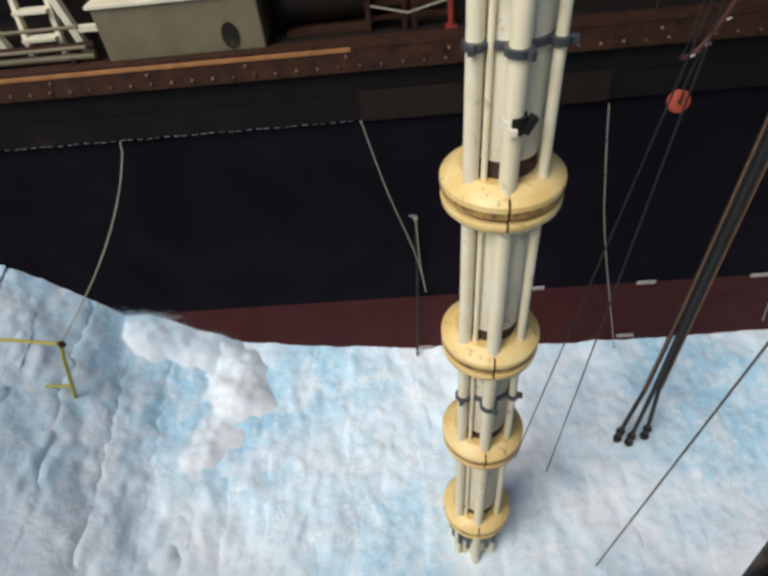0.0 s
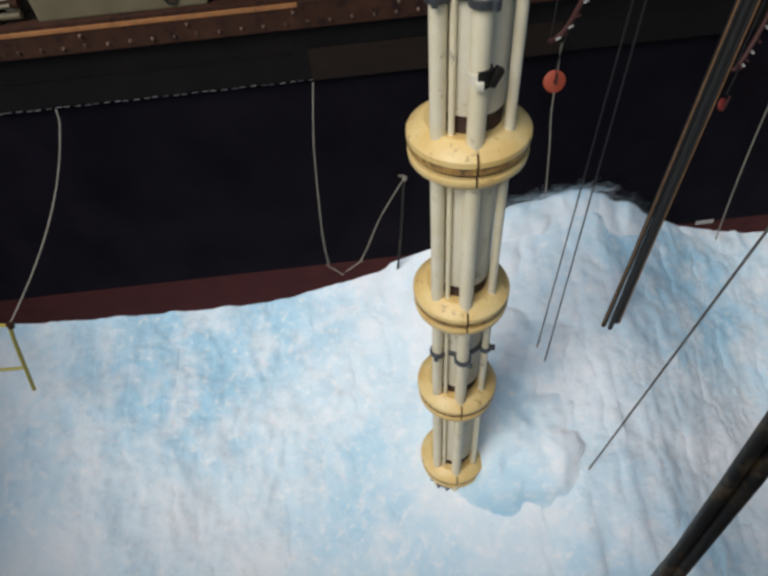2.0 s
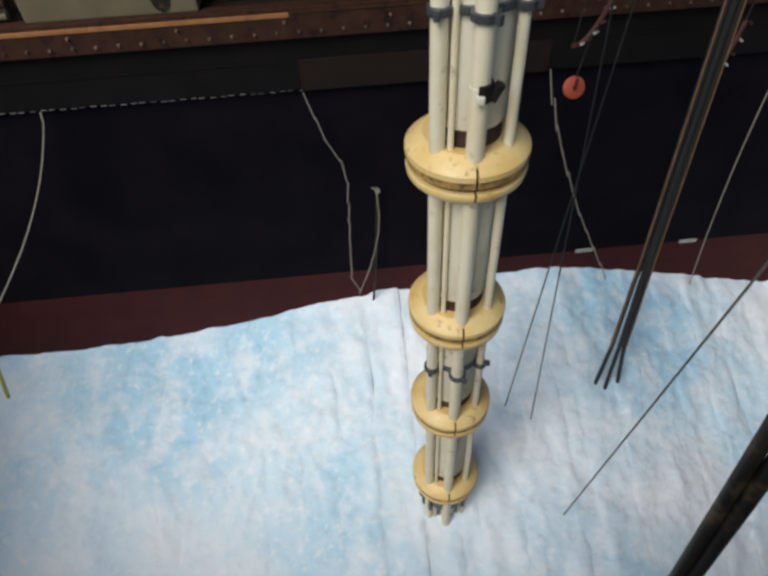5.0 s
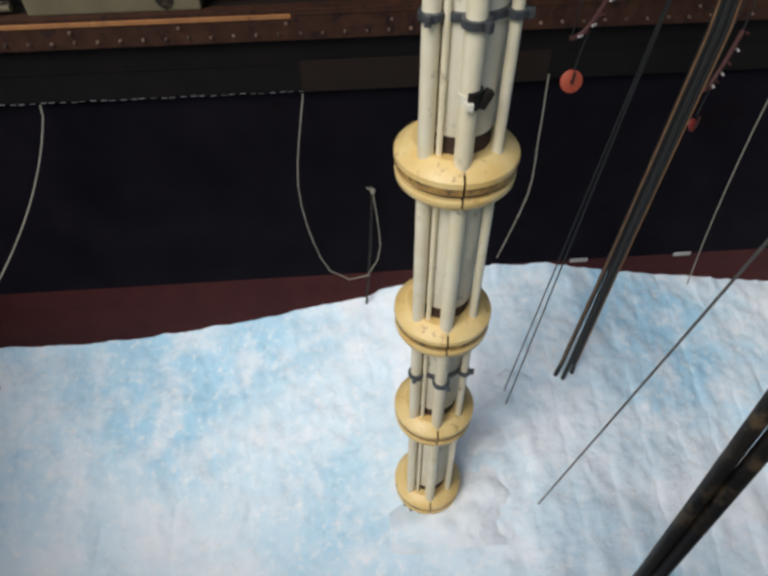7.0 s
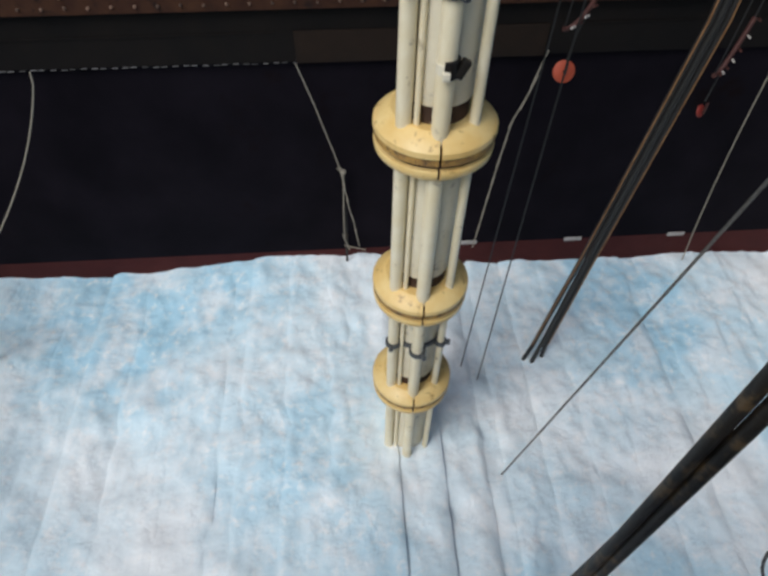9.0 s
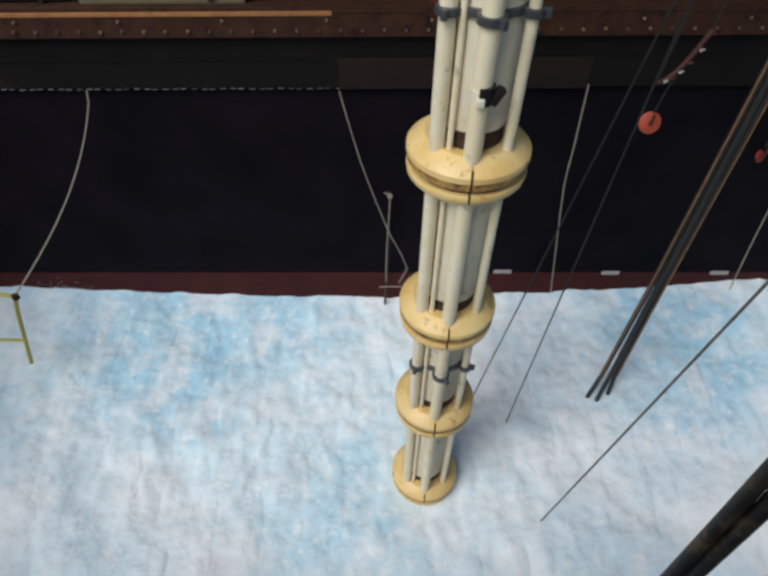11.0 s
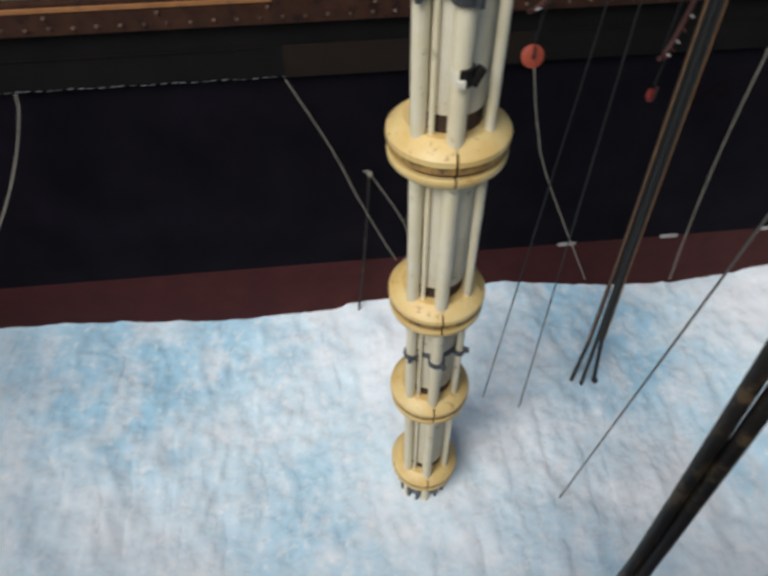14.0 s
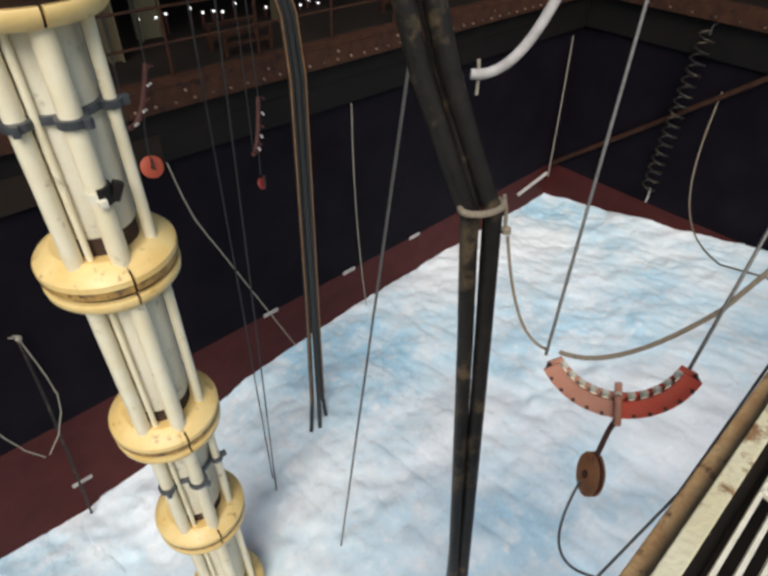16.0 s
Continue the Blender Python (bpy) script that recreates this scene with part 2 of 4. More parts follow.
# ---- the moonpool: walls, bands, deck ----
# LEFT: the west wall, out of view, set near to shade the west water
WALL, RIGHT, LEFT, NEAR, DECK = 8.7, 15.56, -13.0, -3.4, 7.25
PAINT = 1.46
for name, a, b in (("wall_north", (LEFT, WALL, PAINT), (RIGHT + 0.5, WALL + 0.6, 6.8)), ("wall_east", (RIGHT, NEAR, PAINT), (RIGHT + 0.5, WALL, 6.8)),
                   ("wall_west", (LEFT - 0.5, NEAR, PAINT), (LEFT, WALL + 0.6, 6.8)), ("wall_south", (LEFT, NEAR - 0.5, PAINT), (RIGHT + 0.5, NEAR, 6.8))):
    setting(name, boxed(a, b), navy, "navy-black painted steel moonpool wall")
    setting(name.replace("wall", "wall_lower"), boxed((a[0], a[1], -5.0), (b[0], b[1], PAINT - 0.002)), antifouling, "dull red antifouling paint below the waterline")
# the stiffened band under the deck edge
setting("trim_band", boxed((LEFT, 8.60, 5.92), (RIGHT - 0.12, WALL - 0.002, 6.80)), band_paint, "dark stained steel band under the deck edge")
setting("trim_band_east", boxed((RIGHT - 0.10, NEAR, 5.92), (RIGHT - 0.002, 8.60, 6.80)), band_paint, "dark stained steel band under the deck edge")
setting("trim_doubler", boxed((-1.72, 8.575, 5.90), (2.34, 8.598, 6.42), 0.008), brown_plate, "brown rusty doubler plate on the band")
bm = bmesh.new()
box(bm, (LEFT, 8.585, 6.38), (-2.0, 8.598, 6.41))
box(bm, (2.5, 8.585, 6.40), (RIGHT - 0.12, 8.598, 6.43))
setting("trim_seam", bm, band_paint, "long weld seam on the band")
weld = thing("weld_dashes", "row of pale weld dashes under the band", "weld", kind="structure")
dash = mesh_of("dash", boxed((-0.045, -0.006, -0.007), (0.045, 0.006, 0.007), 0.003), weld_grey)
for k in range(52):
    d = new("dash", dash)
    d.parent, d.location = weld, (-9.9 + k * 0.16 + 0.02 * math.sin(k * 2.1), 8.594, 5.905 + 0.006 * math.sin(k * 1.3))
coaming = thing("deck_coaming", "rust-brown bolted steel coaming along the deck edge", "coaming", kind="structure")
part("flange", boxed((LEFT, 8.47, 6.80), (RIGHT - 0.30, 8.72, DECK), 0.012), rust, coaming, smooth=False)
part("flange", boxed((RIGHT - 0.28, NEAR, 6.80), (RIGHT + 0.02, 8.46, DECK), 0.012), rust, coaming, smooth=False)
part("edge_angle", boxed((LEFT, 8.455, 7.12), (-1.75, 8.50, 7.19), 0.012), orange_edge, coaming, "worn orange edge angle", False)
part("edge_angle", boxed((-1.70, 8.458, 7.16), (RIGHT - 0.32, 8.50, 7.20), 0.01), rust, coaming, smooth=False)
bm = bmesh.new()
bmesh.ops.create_cone(bm, cap_ends=True, segments=6, radius1=0.026, radius2=0.020, depth=0.045, matrix=Matrix.Rotation(radians(90), 4, "X"))
bolt = mesh_of("bolt", bm, bolt_paint)
for k in range(76):
    o = new("bolt", bolt)
    o.parent, o.location = coaming, (-9.6 + k * 0.332, 8.452, 6.905 + 0.006 * math.sin(k * 3.7))
for k in range(14):
    o = new("bolt", bolt)
    o.parent, o.location = coaming, (-9.68 + k * 1.57, 8.452, 7.055)
for k in range(14):
    o = new("bolt", bolt)
    o.parent, o.location, o.rotation_euler = coaming, (RIGHT - 0.30, 0.5 + k * 0.58, 6.905), (0, 0, radians(-90))
# deck beyond the edge, its back bulkhead and an unseen deck over it
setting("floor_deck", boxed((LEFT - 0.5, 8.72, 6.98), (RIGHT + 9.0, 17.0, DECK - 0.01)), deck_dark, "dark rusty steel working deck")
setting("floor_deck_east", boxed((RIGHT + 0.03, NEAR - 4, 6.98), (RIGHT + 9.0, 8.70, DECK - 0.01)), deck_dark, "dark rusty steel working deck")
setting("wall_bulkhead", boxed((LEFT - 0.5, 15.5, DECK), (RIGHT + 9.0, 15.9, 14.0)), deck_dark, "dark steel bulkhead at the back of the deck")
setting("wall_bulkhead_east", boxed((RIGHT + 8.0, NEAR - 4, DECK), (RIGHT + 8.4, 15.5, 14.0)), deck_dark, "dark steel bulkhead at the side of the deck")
# out of view; edges drawn out over the pool to shade deck and east wall
setting("ceiling", boxed((LEFT - 0.5, 8.3, 12.0), (RIGHT + 9.0, 15.9, 12.4)), deck_dark, "unseen overhead deck, reaching out to shade what lies below")
setting("ceiling_east", boxed((RIGHT - 2.2, NEAR - 4, 12.0), (RIGHT + 9.0, 8.3, 12.4)), deck_dark, "unseen overhead deck, reaching out to shade what lies below")

# marks on the hull
block_mesh = mesh_of("hull_mark", boxed((-0.20, -0.03, -0.05), (0.20, 0.0, 0.05), 0.015), anode)
for x, z in ((1.6, 1.50), (4.0, 1.46), (6.4, 1.46), (-0.9, -0.32), (3.9, -0.32), (8.8, 1.46)):
    o = new("hull_mark", block_mesh)
    o.location = (x, WALL - 0.002, z)
    tagged(o, "pale oblong zinc block fixed to the hull wall", "hull block", "blocks on the hull")


# ---- riser ----
AXIS = (0.0, 4.5)
TOP = 14.0
PITCH_ANGLE = -92.0   # where the split of the clamps faces


def riser():
    r = thing("riser", "cream drilling riser with yellow split clamps and auxiliary lines", "riser", (*AXIS, TOP))
    rings = (9.60, 7.29, 5.00, 2.77, 0.20, -2.3)
    toward = -102.0   # direction of the viewer's side, degrees round z
    part("core_pipe", tubed([(0, 0, 3.0), (0, 0, -3.2 - TOP)], 0.20, 32), dark_gap, r, "dark brown core pipe")
    # white sleeves between the clamps
    for hi, lo in zip((13.5, *rings), rings):
        part("sleeve", lathe([(0.19, hi - 0.20 - TOP), (0.325, hi - 0.20 - TOP), (0.330, hi - 0.24 - TOP), (0.330, lo + 0.50 - TOP), (0.322, lo + 0.47 - TOP), (0.19, lo + 0.47 - TOP)]), white_sleeve, r, "off-white painted sleeve")
        part("neck", lathe([(0.19, lo + 0.47 - TOP), (0.305, lo + 0.47 - TOP), (0.310, lo + 0.25 - TOP), (0.19, lo + 0.25 - TOP)]), dark_gap, r)
    lines = ((9, 0.425, 0.084), (-41, 0.42, 0.076), (-25, 0.365, 0.030), (60, 0.425, 0.050), (140, 0.42, 0.07), (215, 0.42, 0.07))
    for turn, radius, width in lines:
        a = radians(toward + turn)
        x, y = radius * math.cos(a), radius * math.sin(a)
        for hi, lo in zip((13.5, *rings), rings):
            part("auxiliary_line", tubed([(x, y, hi - 0.10 - TOP), (x, y, lo + 0.16 - TOP)], width, 18), cream, r)
    for z in rings:
        c = part("clamp", lathe([(0.20, z + 0.24 - TOP), (0.535, z + 0.20 - TOP), (0.535, z - 0.16 - TOP), (0.20, z - 0.18 - TOP)], sides=40), dark_gap, r, "yellow split clamp with a dark groove")
        for k in range(2):
            a0, a1 = PITCH_ANGLE + 180 * k + 1.3, PITCH_ANGLE + 180 * (k + 1) - 1.3
            part("upper_half", lathe([(0.30, z + 0.285 - TOP), (0.435, z + 0.305 - TOP), (0.450, z + 0.300 - TOP), (0.590, z + 0.190 - TOP), (0.604, z + 0.172 - TOP), (0.606, z + 0.115 - TOP), (0.595, z + 0.105 - TOP), (0.34, z + 0.105 - TOP)], a0, a1, 56), yellow, c, "ochre yellow upper half", crease=24)
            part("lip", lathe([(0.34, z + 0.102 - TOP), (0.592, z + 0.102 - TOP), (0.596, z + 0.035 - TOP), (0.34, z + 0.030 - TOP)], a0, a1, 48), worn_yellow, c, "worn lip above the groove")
            part("lower_half", lathe([(0.34, z - 0.030 - TOP), (0.590, z - 0.030 - TOP), (0.600, z - 0.05 - TOP), (0.590, z - 0.115 - TOP), (0.545, z - 0.165 - TOP), (0.34, z - 0.19 - TOP)], a0, a1, 56), yellow, c, "ochre yellow lower half")
    # grey tie clamps
    for z in (8.80, 4.12, 11.2):
        band = part("tie_clamp", lathe([(0.332, z + 0.03 - TOP), (0.372, z + 0.03 - TOP), (0.372, z - 0.03 - TOP), (0.332, z - 0.03 - TOP)]), grey_steel, r, "dark grey steel tie clamp")
        for turn, radius, width in (lines[0], lines[1], lines[3], lines[4], lines[5]):
            a = radians(toward + turn)
            mid = Vector((radius * math.cos(a), radius * math.sin(a), z - TOP))
            hoop = lathe([(width + 0.002, 0.035), (width + 0.032, 0.030), (width + 0.032, -0.030), (width + 0.002, -0.035)], sides=20)
            bmesh.ops.translate(hoop, verts=hoop.verts, vec=mid)
            part("hoop", hoop, grey_steel, band)
            ear = boxed((-0.03, -0.025, -0.04), (0.05, 0.025, 0.04), 0.008)
            bmesh.ops.transform(ear, verts=ear.verts, matrix=Matrix.Translation(mid) @ Matrix.Rotation(a + 0.6, 4, "Z") @ Matrix.Translation((width + 0.03, 0, 0)))
            part("bolt_ear", ear, grey_steel, band)
    # scuffed sleeve fitting on the front line
    a = radians(toward + 10)
    at = Vector((0.42 * math.cos(a), 0.42 * math.sin(a), 8.20 - TOP))
    patch = lathe([(0.085, 0.085), (0.104, 0.075), (0.104, -0.070), (0.085, -0.085)], toward - 10, toward + 120, 20)
    bmesh.ops.translate(patch, verts=patch.verts, vec=at)
    fit = part("fitting", patch, rubber, r, "dark scuffed fitting on a line")
    wedge = boxed((-0.03, -0.05, -0.09), (0.045, 0.03, 0.075), 0.016)
    bmesh.ops.transform(wedge, verts=wedge.verts, matrix=Matrix.Translation(at + Vector((0.115, -0.03, 0.01))) @ Matrix.Rotation(radians(28), 4, "Y"))
    part("wedge", wedge, rubber, fit)
    collar = lathe([(0.085, 0.05), (0.098, 0.045), (0.098, -0.045), (0.085, -0.05)], toward - 100, toward - 12, 16)
    bmesh.ops.translate(collar, verts=collar.verts, vec=at)
    part("collar", collar, white_sleeve, fit, "pale scuffed collar")
    stub = boxed((-0.035, -0.04, -0.035), (0.03, 0.02, 0.035), 0.010)
    bmesh.ops.translate(stub, verts=stub.verts, vec=at + Vector((-0.02, -0.10, -0.03)))
    part("fitting_stub", stub, white_sleeve, fit)
    # wet flange and studs under the lowest clamp
    f = part("wet_flange", lathe([(0.20, -0.02 - TOP), (0.42, -0.02 - TOP), (0.46, -0.16 - TOP), (0.46, -0.34 - TOP), (0.40, -0.62 - TOP), (0.20, -0.62 - TOP)]), grey_steel, r, "wet dark grey flange")
    for k in range(16):
        b = radians(k * 360 / 16)
        part("stud", tubed([(0.47 * math.cos(b), 0.47 * math.sin(b), -0.06 - TOP), (0.45 * math.cos(b), 0.45 * math.sin(b), -0.70 - TOP)], 0.038, 8), grey_steel, f)
    return r


riser_thing = riser()


# ---- hanging lines and hoses ----
def hanging_bundle():
    """Three sheathed hoses that hang side by side into the water, with end clamps; the origin lies low on them."""
    u = thing("umbilical_bundle", "three dark brown-edged hoses hanging straight into the water", "hose bundle")
    for k, (dx, dy) in enumerate(((-0.26, 0.03), (-0.04, -0.05), (0.30, 0.06))):
        line = [(dx * 0.3 - 1.15, dy + 0.5, 13.0), (dx * 0.3 - 0.7, dy + 0.28, 11.0), (dx * 0.3 - 0.34, dy * 0.4 + 0.1, 9.9), (dx * 0.3 - 0.08, dy * 0.4, 9.0), (dx * 0.33, dy * 0.4, 8.2), (dx * 0.36, dy * 0.5, 4.0), (dx * 0.5, dy, 1.6), (dx, dy, 0.05), (dx * 1.1, dy, -0.30), (dx * 1.1, dy, -0.34)]
        h = part("hose", tubed(line, 0.042, 12), dark_wire, u)
        if k != 1:
            part("stripe", tubed([(x - 0.034 * (1 - k), y - 0.030, z) for x, y, z in line[:-3]], 0.012, 8), brown_hose, h, "brown edge strip")
        for z in (0.06 - 0.10 * (k % 2), -0.22 - 0.05 * (k % 2)):
            part("end_clamp", lathe([(0.045, 0.07), (0.080, 0.055), (0.092, 0.0), (0.080, -0.055), (0.045, -0.07)], sides=16), rubber, h).location = (dx * (1.0 - z * 0.1), dy, z)
    return u


umbilical = hanging_bundle()


def wire(name, label, points, radius, mat, category="wire", sides=8):
    w = new(name, mesh_of(name, tubed(points, radius, sides), mat, True))
    return tagged(w, label, category)


guide_one = wire("guide_wire", "thin dark guide wire hanging into the foam", [(0, 0, -1.6), (0, 0, 5), (0, 0, 12.4)], 0.012, dark_wire)
guide_two = wire("guide_wire", "thin dark guide wire hanging into the foam", [(0, 0, -1.6), (0, 0, 5), (0, 0, 12.4)], 0.012, dark_wire)
tugger = wire("tugger_wire", "taut grey wire running down into the water", [(0, 0, -1.6), (0, 0, 5), (0, 0, 12.4)], 0.015, wire_steel)
bm = boxed((-6.0, 6.75, 12.0), (13.2, 7.85, 12.6), 0.01)
setting("trim_overhead_beam", bm, deck_dark, "dark steel beam high over the pool")


def near_hose():
    """Two thick black hoses strapped together, close by."""
    h = thing("hose_pair", "two thick weathered black hoses strapped together", "hose", (1.32, 1.46, 8.83))
    for k, (dx, dy, w) in enumerate(((-0.070, 0.03, 0.054), (0.066, -0.03, 0.058))):
        line = [(dx - 0.72, dy + 0.55, 3.2), (dx - 0.36, dy + 0.36, 1.55), (dx - 0.20, dy + 0.22, 0.75), (dx - 0.07, dy + 0.10, 0.25), (dx, dy, -0.05), (dx * 0.85 + 0.02, dy - 0.04, -1.0), (dx * 0.75 + 0.06, dy - 0.08, -2.5), (dx * 0.6 + 0.10, dy - 0.16, -5.0), (dx * 0.6 + 0.12, dy - 0.2, -10.2)]
        part("hose", tubed(line, w, 16), rubber, h)
    part("hose", tubed([(-0.30, 0.40, 1.5), (0.0, 0.06, 0.0), (0.06, -0.04, -2.5), (0.09, -0.1, -10.0)], 0.035, 12), rubber, h)
    strap = part("strap", tubed([(0.152 * math.cos(a) * 1.08 , 0.085 * math.sin(a) - 0.0, 0.03 * math.cos(a) * -1) for a in (radians(k * 360 / 28) for k in range(29))], 0.020, 8), tan_rope, h, "tan strap round both hoses")
    part("strap_end", tubed([(0.16, -0.03, 0.02), (0.17, -0.05, -0.08), (0.16, -0.07, -0.22)], 0.012, 8), tan_rope, strap)
    part("knot", lathe([(0.001, 0.03), (0.03, 0.015), (0.03, -0.015), (0.001, -0.03)], sides=10), tan_rope, strap).location = (0.17, -0.07, -0.21)
    return h


hose_pair = near_hose()
wire("grey_hose", "pale grey hose end with a tied lashing", bent((1.60, 1.88, 9.39), (1.80, 1.68, 9.36), (1.98, 1.60, 9.95), 12) + [Vector((2.05, 1.58, 12.0))], 0.030, anode, "hose", 14)
wire("lashing", "thin pale lashing on the grey hose end", [(1.63, 1.86, 9.47), (1.635, 1.85, 9.40), (1.64, 1.85, 9.27)], 0.010, pale_rope, "rope")


# ---- red roller saddle hung over the water ----
def arc_saddle(name, label, size, rollers, body, second, roller_mat):
    """A curved channel with side plates, rollers between them and end lugs; hung by its ends."""
    s = thing(name, label, "saddle")
    r_out, r_in, w = 0.62 * size, 0.44 * size, 0.10 * size
    span = 62
    for y, mat, lab in ((-w, body, ""), (w, body, "")):
        for k, (a0, a1) in enumerate(((-span, 2), (2.6, span))):
            side = lathe([(r_in + 0.05 * size, y - 0.012), (r_out, y - 0.012), (r_out, y + 0.012), (r_in + 0.05 * size, y + 0.012)], a0, a1, 72)
            bmesh.ops.rotate(side, verts=side.verts, matrix=Matrix.Rotation(radians(90), 3, "X"))
            bmesh.ops.rotate(side, verts=side.verts, matrix=Matrix.Rotation(radians(90), 3, "Y"))
            part("side_plate", side, second if k == 0 else body, s)
    back = lathe([(r_out - 0.03 * size, -w + 0.012), (r_out - 0.01 * size, -w + 0.012), (r_out - 0.01 * size, w - 0.012), (r_out - 0.03 * size, w - 0.012)], -span, span, 72)
    bmesh.ops.rotate(back, verts=back.verts, matrix=Matrix.Rotation(radians(90), 3, "X"))
    bmesh.ops.rotate(back, verts=back.verts, matrix=Matrix.Rotation(radians(90), 3, "Y"))
    part("channel", back, dark_frame, s)
    for k in range(rollers):
        a = radians(-span + 8 + (2 * span - 16) * k / (rollers - 1)) - math.pi / 2
        x, z = (r_in + 0.07 * size) * math.cos(a), (r_in + 0.07 * size) * math.sin(a)
        part("roller", tubed([(x, -w + 0.014, z), (x, -w * 0.4, z), (x, w * 0.4, z), (x, w - 0.014, z)], 0.03 * size, 12, [0.036 * size, 0.026 * size, 0.026 * size, 0.036 * size]), roller_mat, s)
        x2, z2 = (r_out - 0.02 * size) * math.cos(a), (r_out - 0.02 * size) * math.sin(a)
        part("stud", tubed([(x2, -w - 0.03, z2), (x2, w + 0.03, z2)], 0.014 * size, 8), dark_frame, s)
    return s


def pulley_block(parent, at, size, mat):
    """Two cheeks round a sheave, with a shackle above."""
    b = part("block", lathe([(0.001, -0.045 * size), (0.13 * size, -0.045 * size), (0.155 * size, -0.03 * size), (0.155 * size, -0.018 * size), (0.001, -0.018 * size)], sides=28), mat, parent, "weathered orange pulley block")
    b.matrix_basis = at
    part("cheek", lathe([(0.001, 0.045 * size), (0.13 * size, 0.045 * size), (0.155 * size, 0.03 * size), (0.155 * size, 0.018 * size), (0.001, 0.018 * size)], sides=28), mat, b)
    part("sheave", lathe([(0.001, -0.016 * size), (0.14 * size, -0.016 * size), (0.12 * size, 0.0), (0.14 * size, 0.016 * size), (0.001, 0.016 * size)], sides=28), dark_frame, b)
    part("axle", tubed([(0, 0, -0.06 * size), (0, 0, 0.06 * size)], 0.03 * size, 10), dark_frame, b)
    return b


saddle = arc_saddle("hose_saddle", "curved faded-red roller saddle with one bright red end", 0.77, 11, bright_red, red_saddle, pale_beam)
saddle.matrix_basis = Matrix.Translation((1.67, 0.62, 8.25)) @ Matrix.Rotation(radians(-62), 4, "Z") @ Matrix.Rotation(radians(-14), 4, "Y") @ Matrix.Rotation(radians(-28), 4, "X")
bracket = part("hanger", tubed([(0.0, -0.12, -0.33), (0.0, -0.11, -0.50), (0.0, 0.0, -0.54), (0.0, 0.11, -0.50), (0.0, 0.12, -0.33)], 0.022, 10), red_saddle, saddle, "faded red hanger strap")
part("shackle", tubed([(0.0, 0.0, -0.50), (-0.05, -0.01, -0.60), (-0.11, -0.02, -0.76), (-0.14, -0.02, -0.86)], 0.016, 8), dark_frame, saddle)
pulley_block(saddle, Matrix.Translation((-0.14, -0.02, -0.88)) @ Matrix.Rotation(radians(-50), 4, "Z") @ Matrix.Rotation(radians(80), 4, "X") @ Matrix.Diagonal((0.8, 1.1, 1, 1)), 0.82, block_orange)
slung = [saddle]
slung.append(wire("saddle_wire", "grey wire holding up one saddle end", [(1.51, 0.95, 7.93), (2.39, 1.36, 9.77), (2.95, 1.62, 10.95), (3.6, 1.9, 12.4)], 0.011, wire_steel))
slung.append(wire("saddle_wire", "grey wire holding up one saddle end", [(1.88, 0.25, 8.10), (2.37, 0.30, 8.86), (3.4, 0.42, 10.5), (4.6, 0.5, 12.4)], 0.011, wire_steel))
strap_rope = wire("slack_rope", "slack tan rope hanging from the hose strap", bent((1.50, 1.38, 8.60), (1.52, 1.20, 7.86), (1.54, 0.96, 7.93), 12) , 0.010, tan_rope, "rope")
slung.append(wire("slack_rope", "thick weathered rope slung past the saddle", bent((1.58, 0.90, 7.95), (1.72, 0.58, 7.90), (2.11, 0.28, 8.41), 14) + [Vector((2.28, 0.19, 8.66)), Vector((3.0, -0.3, 9.9))], 0.015, tan_rope, "rope"))
slung.append(wire("slack_rope", "thin grey rope looping under the pulley block", bent((1.27, 0.40, 7.42), (0.82, 0.36, 7.02), (0.92, 0.03, 7.25), 14) + [Vector((1.4, -0.06, 7.7)), Vector((2.03, -0.06, 8.25)), Vector((2.6, -0.1, 8.85))], 0.008, wire_steel, "rope"))


# ---- chain-hung roller brackets near the far wall ----
def roller_hanger(name, label, size, disc_mat, rise):
    h = thing(name, label, "roller bracket")
    part("wire", tubed([(0.0, 0.0, 0.16), (0.05, 0.0, 0.55), (0.16, 0.0, 0.95)], 0.012, 8), dark_wire, h)
    disc = lathe([(r * size, z * size) for r, z in ((0.03, -0.035), (0.13, -0.035), (0.155, -0.02), (0.140, 0.0), (0.155, 0.02), (0.13, 0.035), (0.03, 0.035))], sides=32)
    bmesh.ops.rotate(disc, verts=disc.verts, matrix=Matrix.Rotation(radians(68), 3, "X"))
    s = part("sheave", disc, disc_mat, h, "orange-red sheave disc")
    part("strap", boxed((-0.018, -0.07, -0.02), (0.018, -0.04, 0.16), 0.006), dark_frame, s)
    frame_bm = tubed(bent((-0.16, 0, 0.62), (0.06, 0, 0.56), (0.30, 0, 1.35), 12), 0.035, 10)
    b = part("bracket", frame_bm, dark_frame, h, "curved dark red roller bracket")
    for k in range(7):
        p = bent((-0.12, -0.05, 0.66), (0.10, -0.05, 0.62), (0.33, -0.05, 1.33), 7)[k]
        part("roller", tubed([(p.x - 0.035, p.y - 0.04, p.z), (p.x + 0.035, p.y + 0.02, p.z - 0.01)], 0.016, 10), roller_white if k % 2 else dark_frame, b)
    part("hanger_wire", tubed([(0.30, 0, 1.33), (0.34, 0.02, 2.4), (0.36, 0.03, rise)], 0.012, 8), dark_wire, h)
    part("hanger_wire", tubed([(-0.14, 0, 0.63), (-0.02, 0.02, 2.4), (0.10, 0.03, rise)], 0.010, 8), dark_wire, h)
    return h


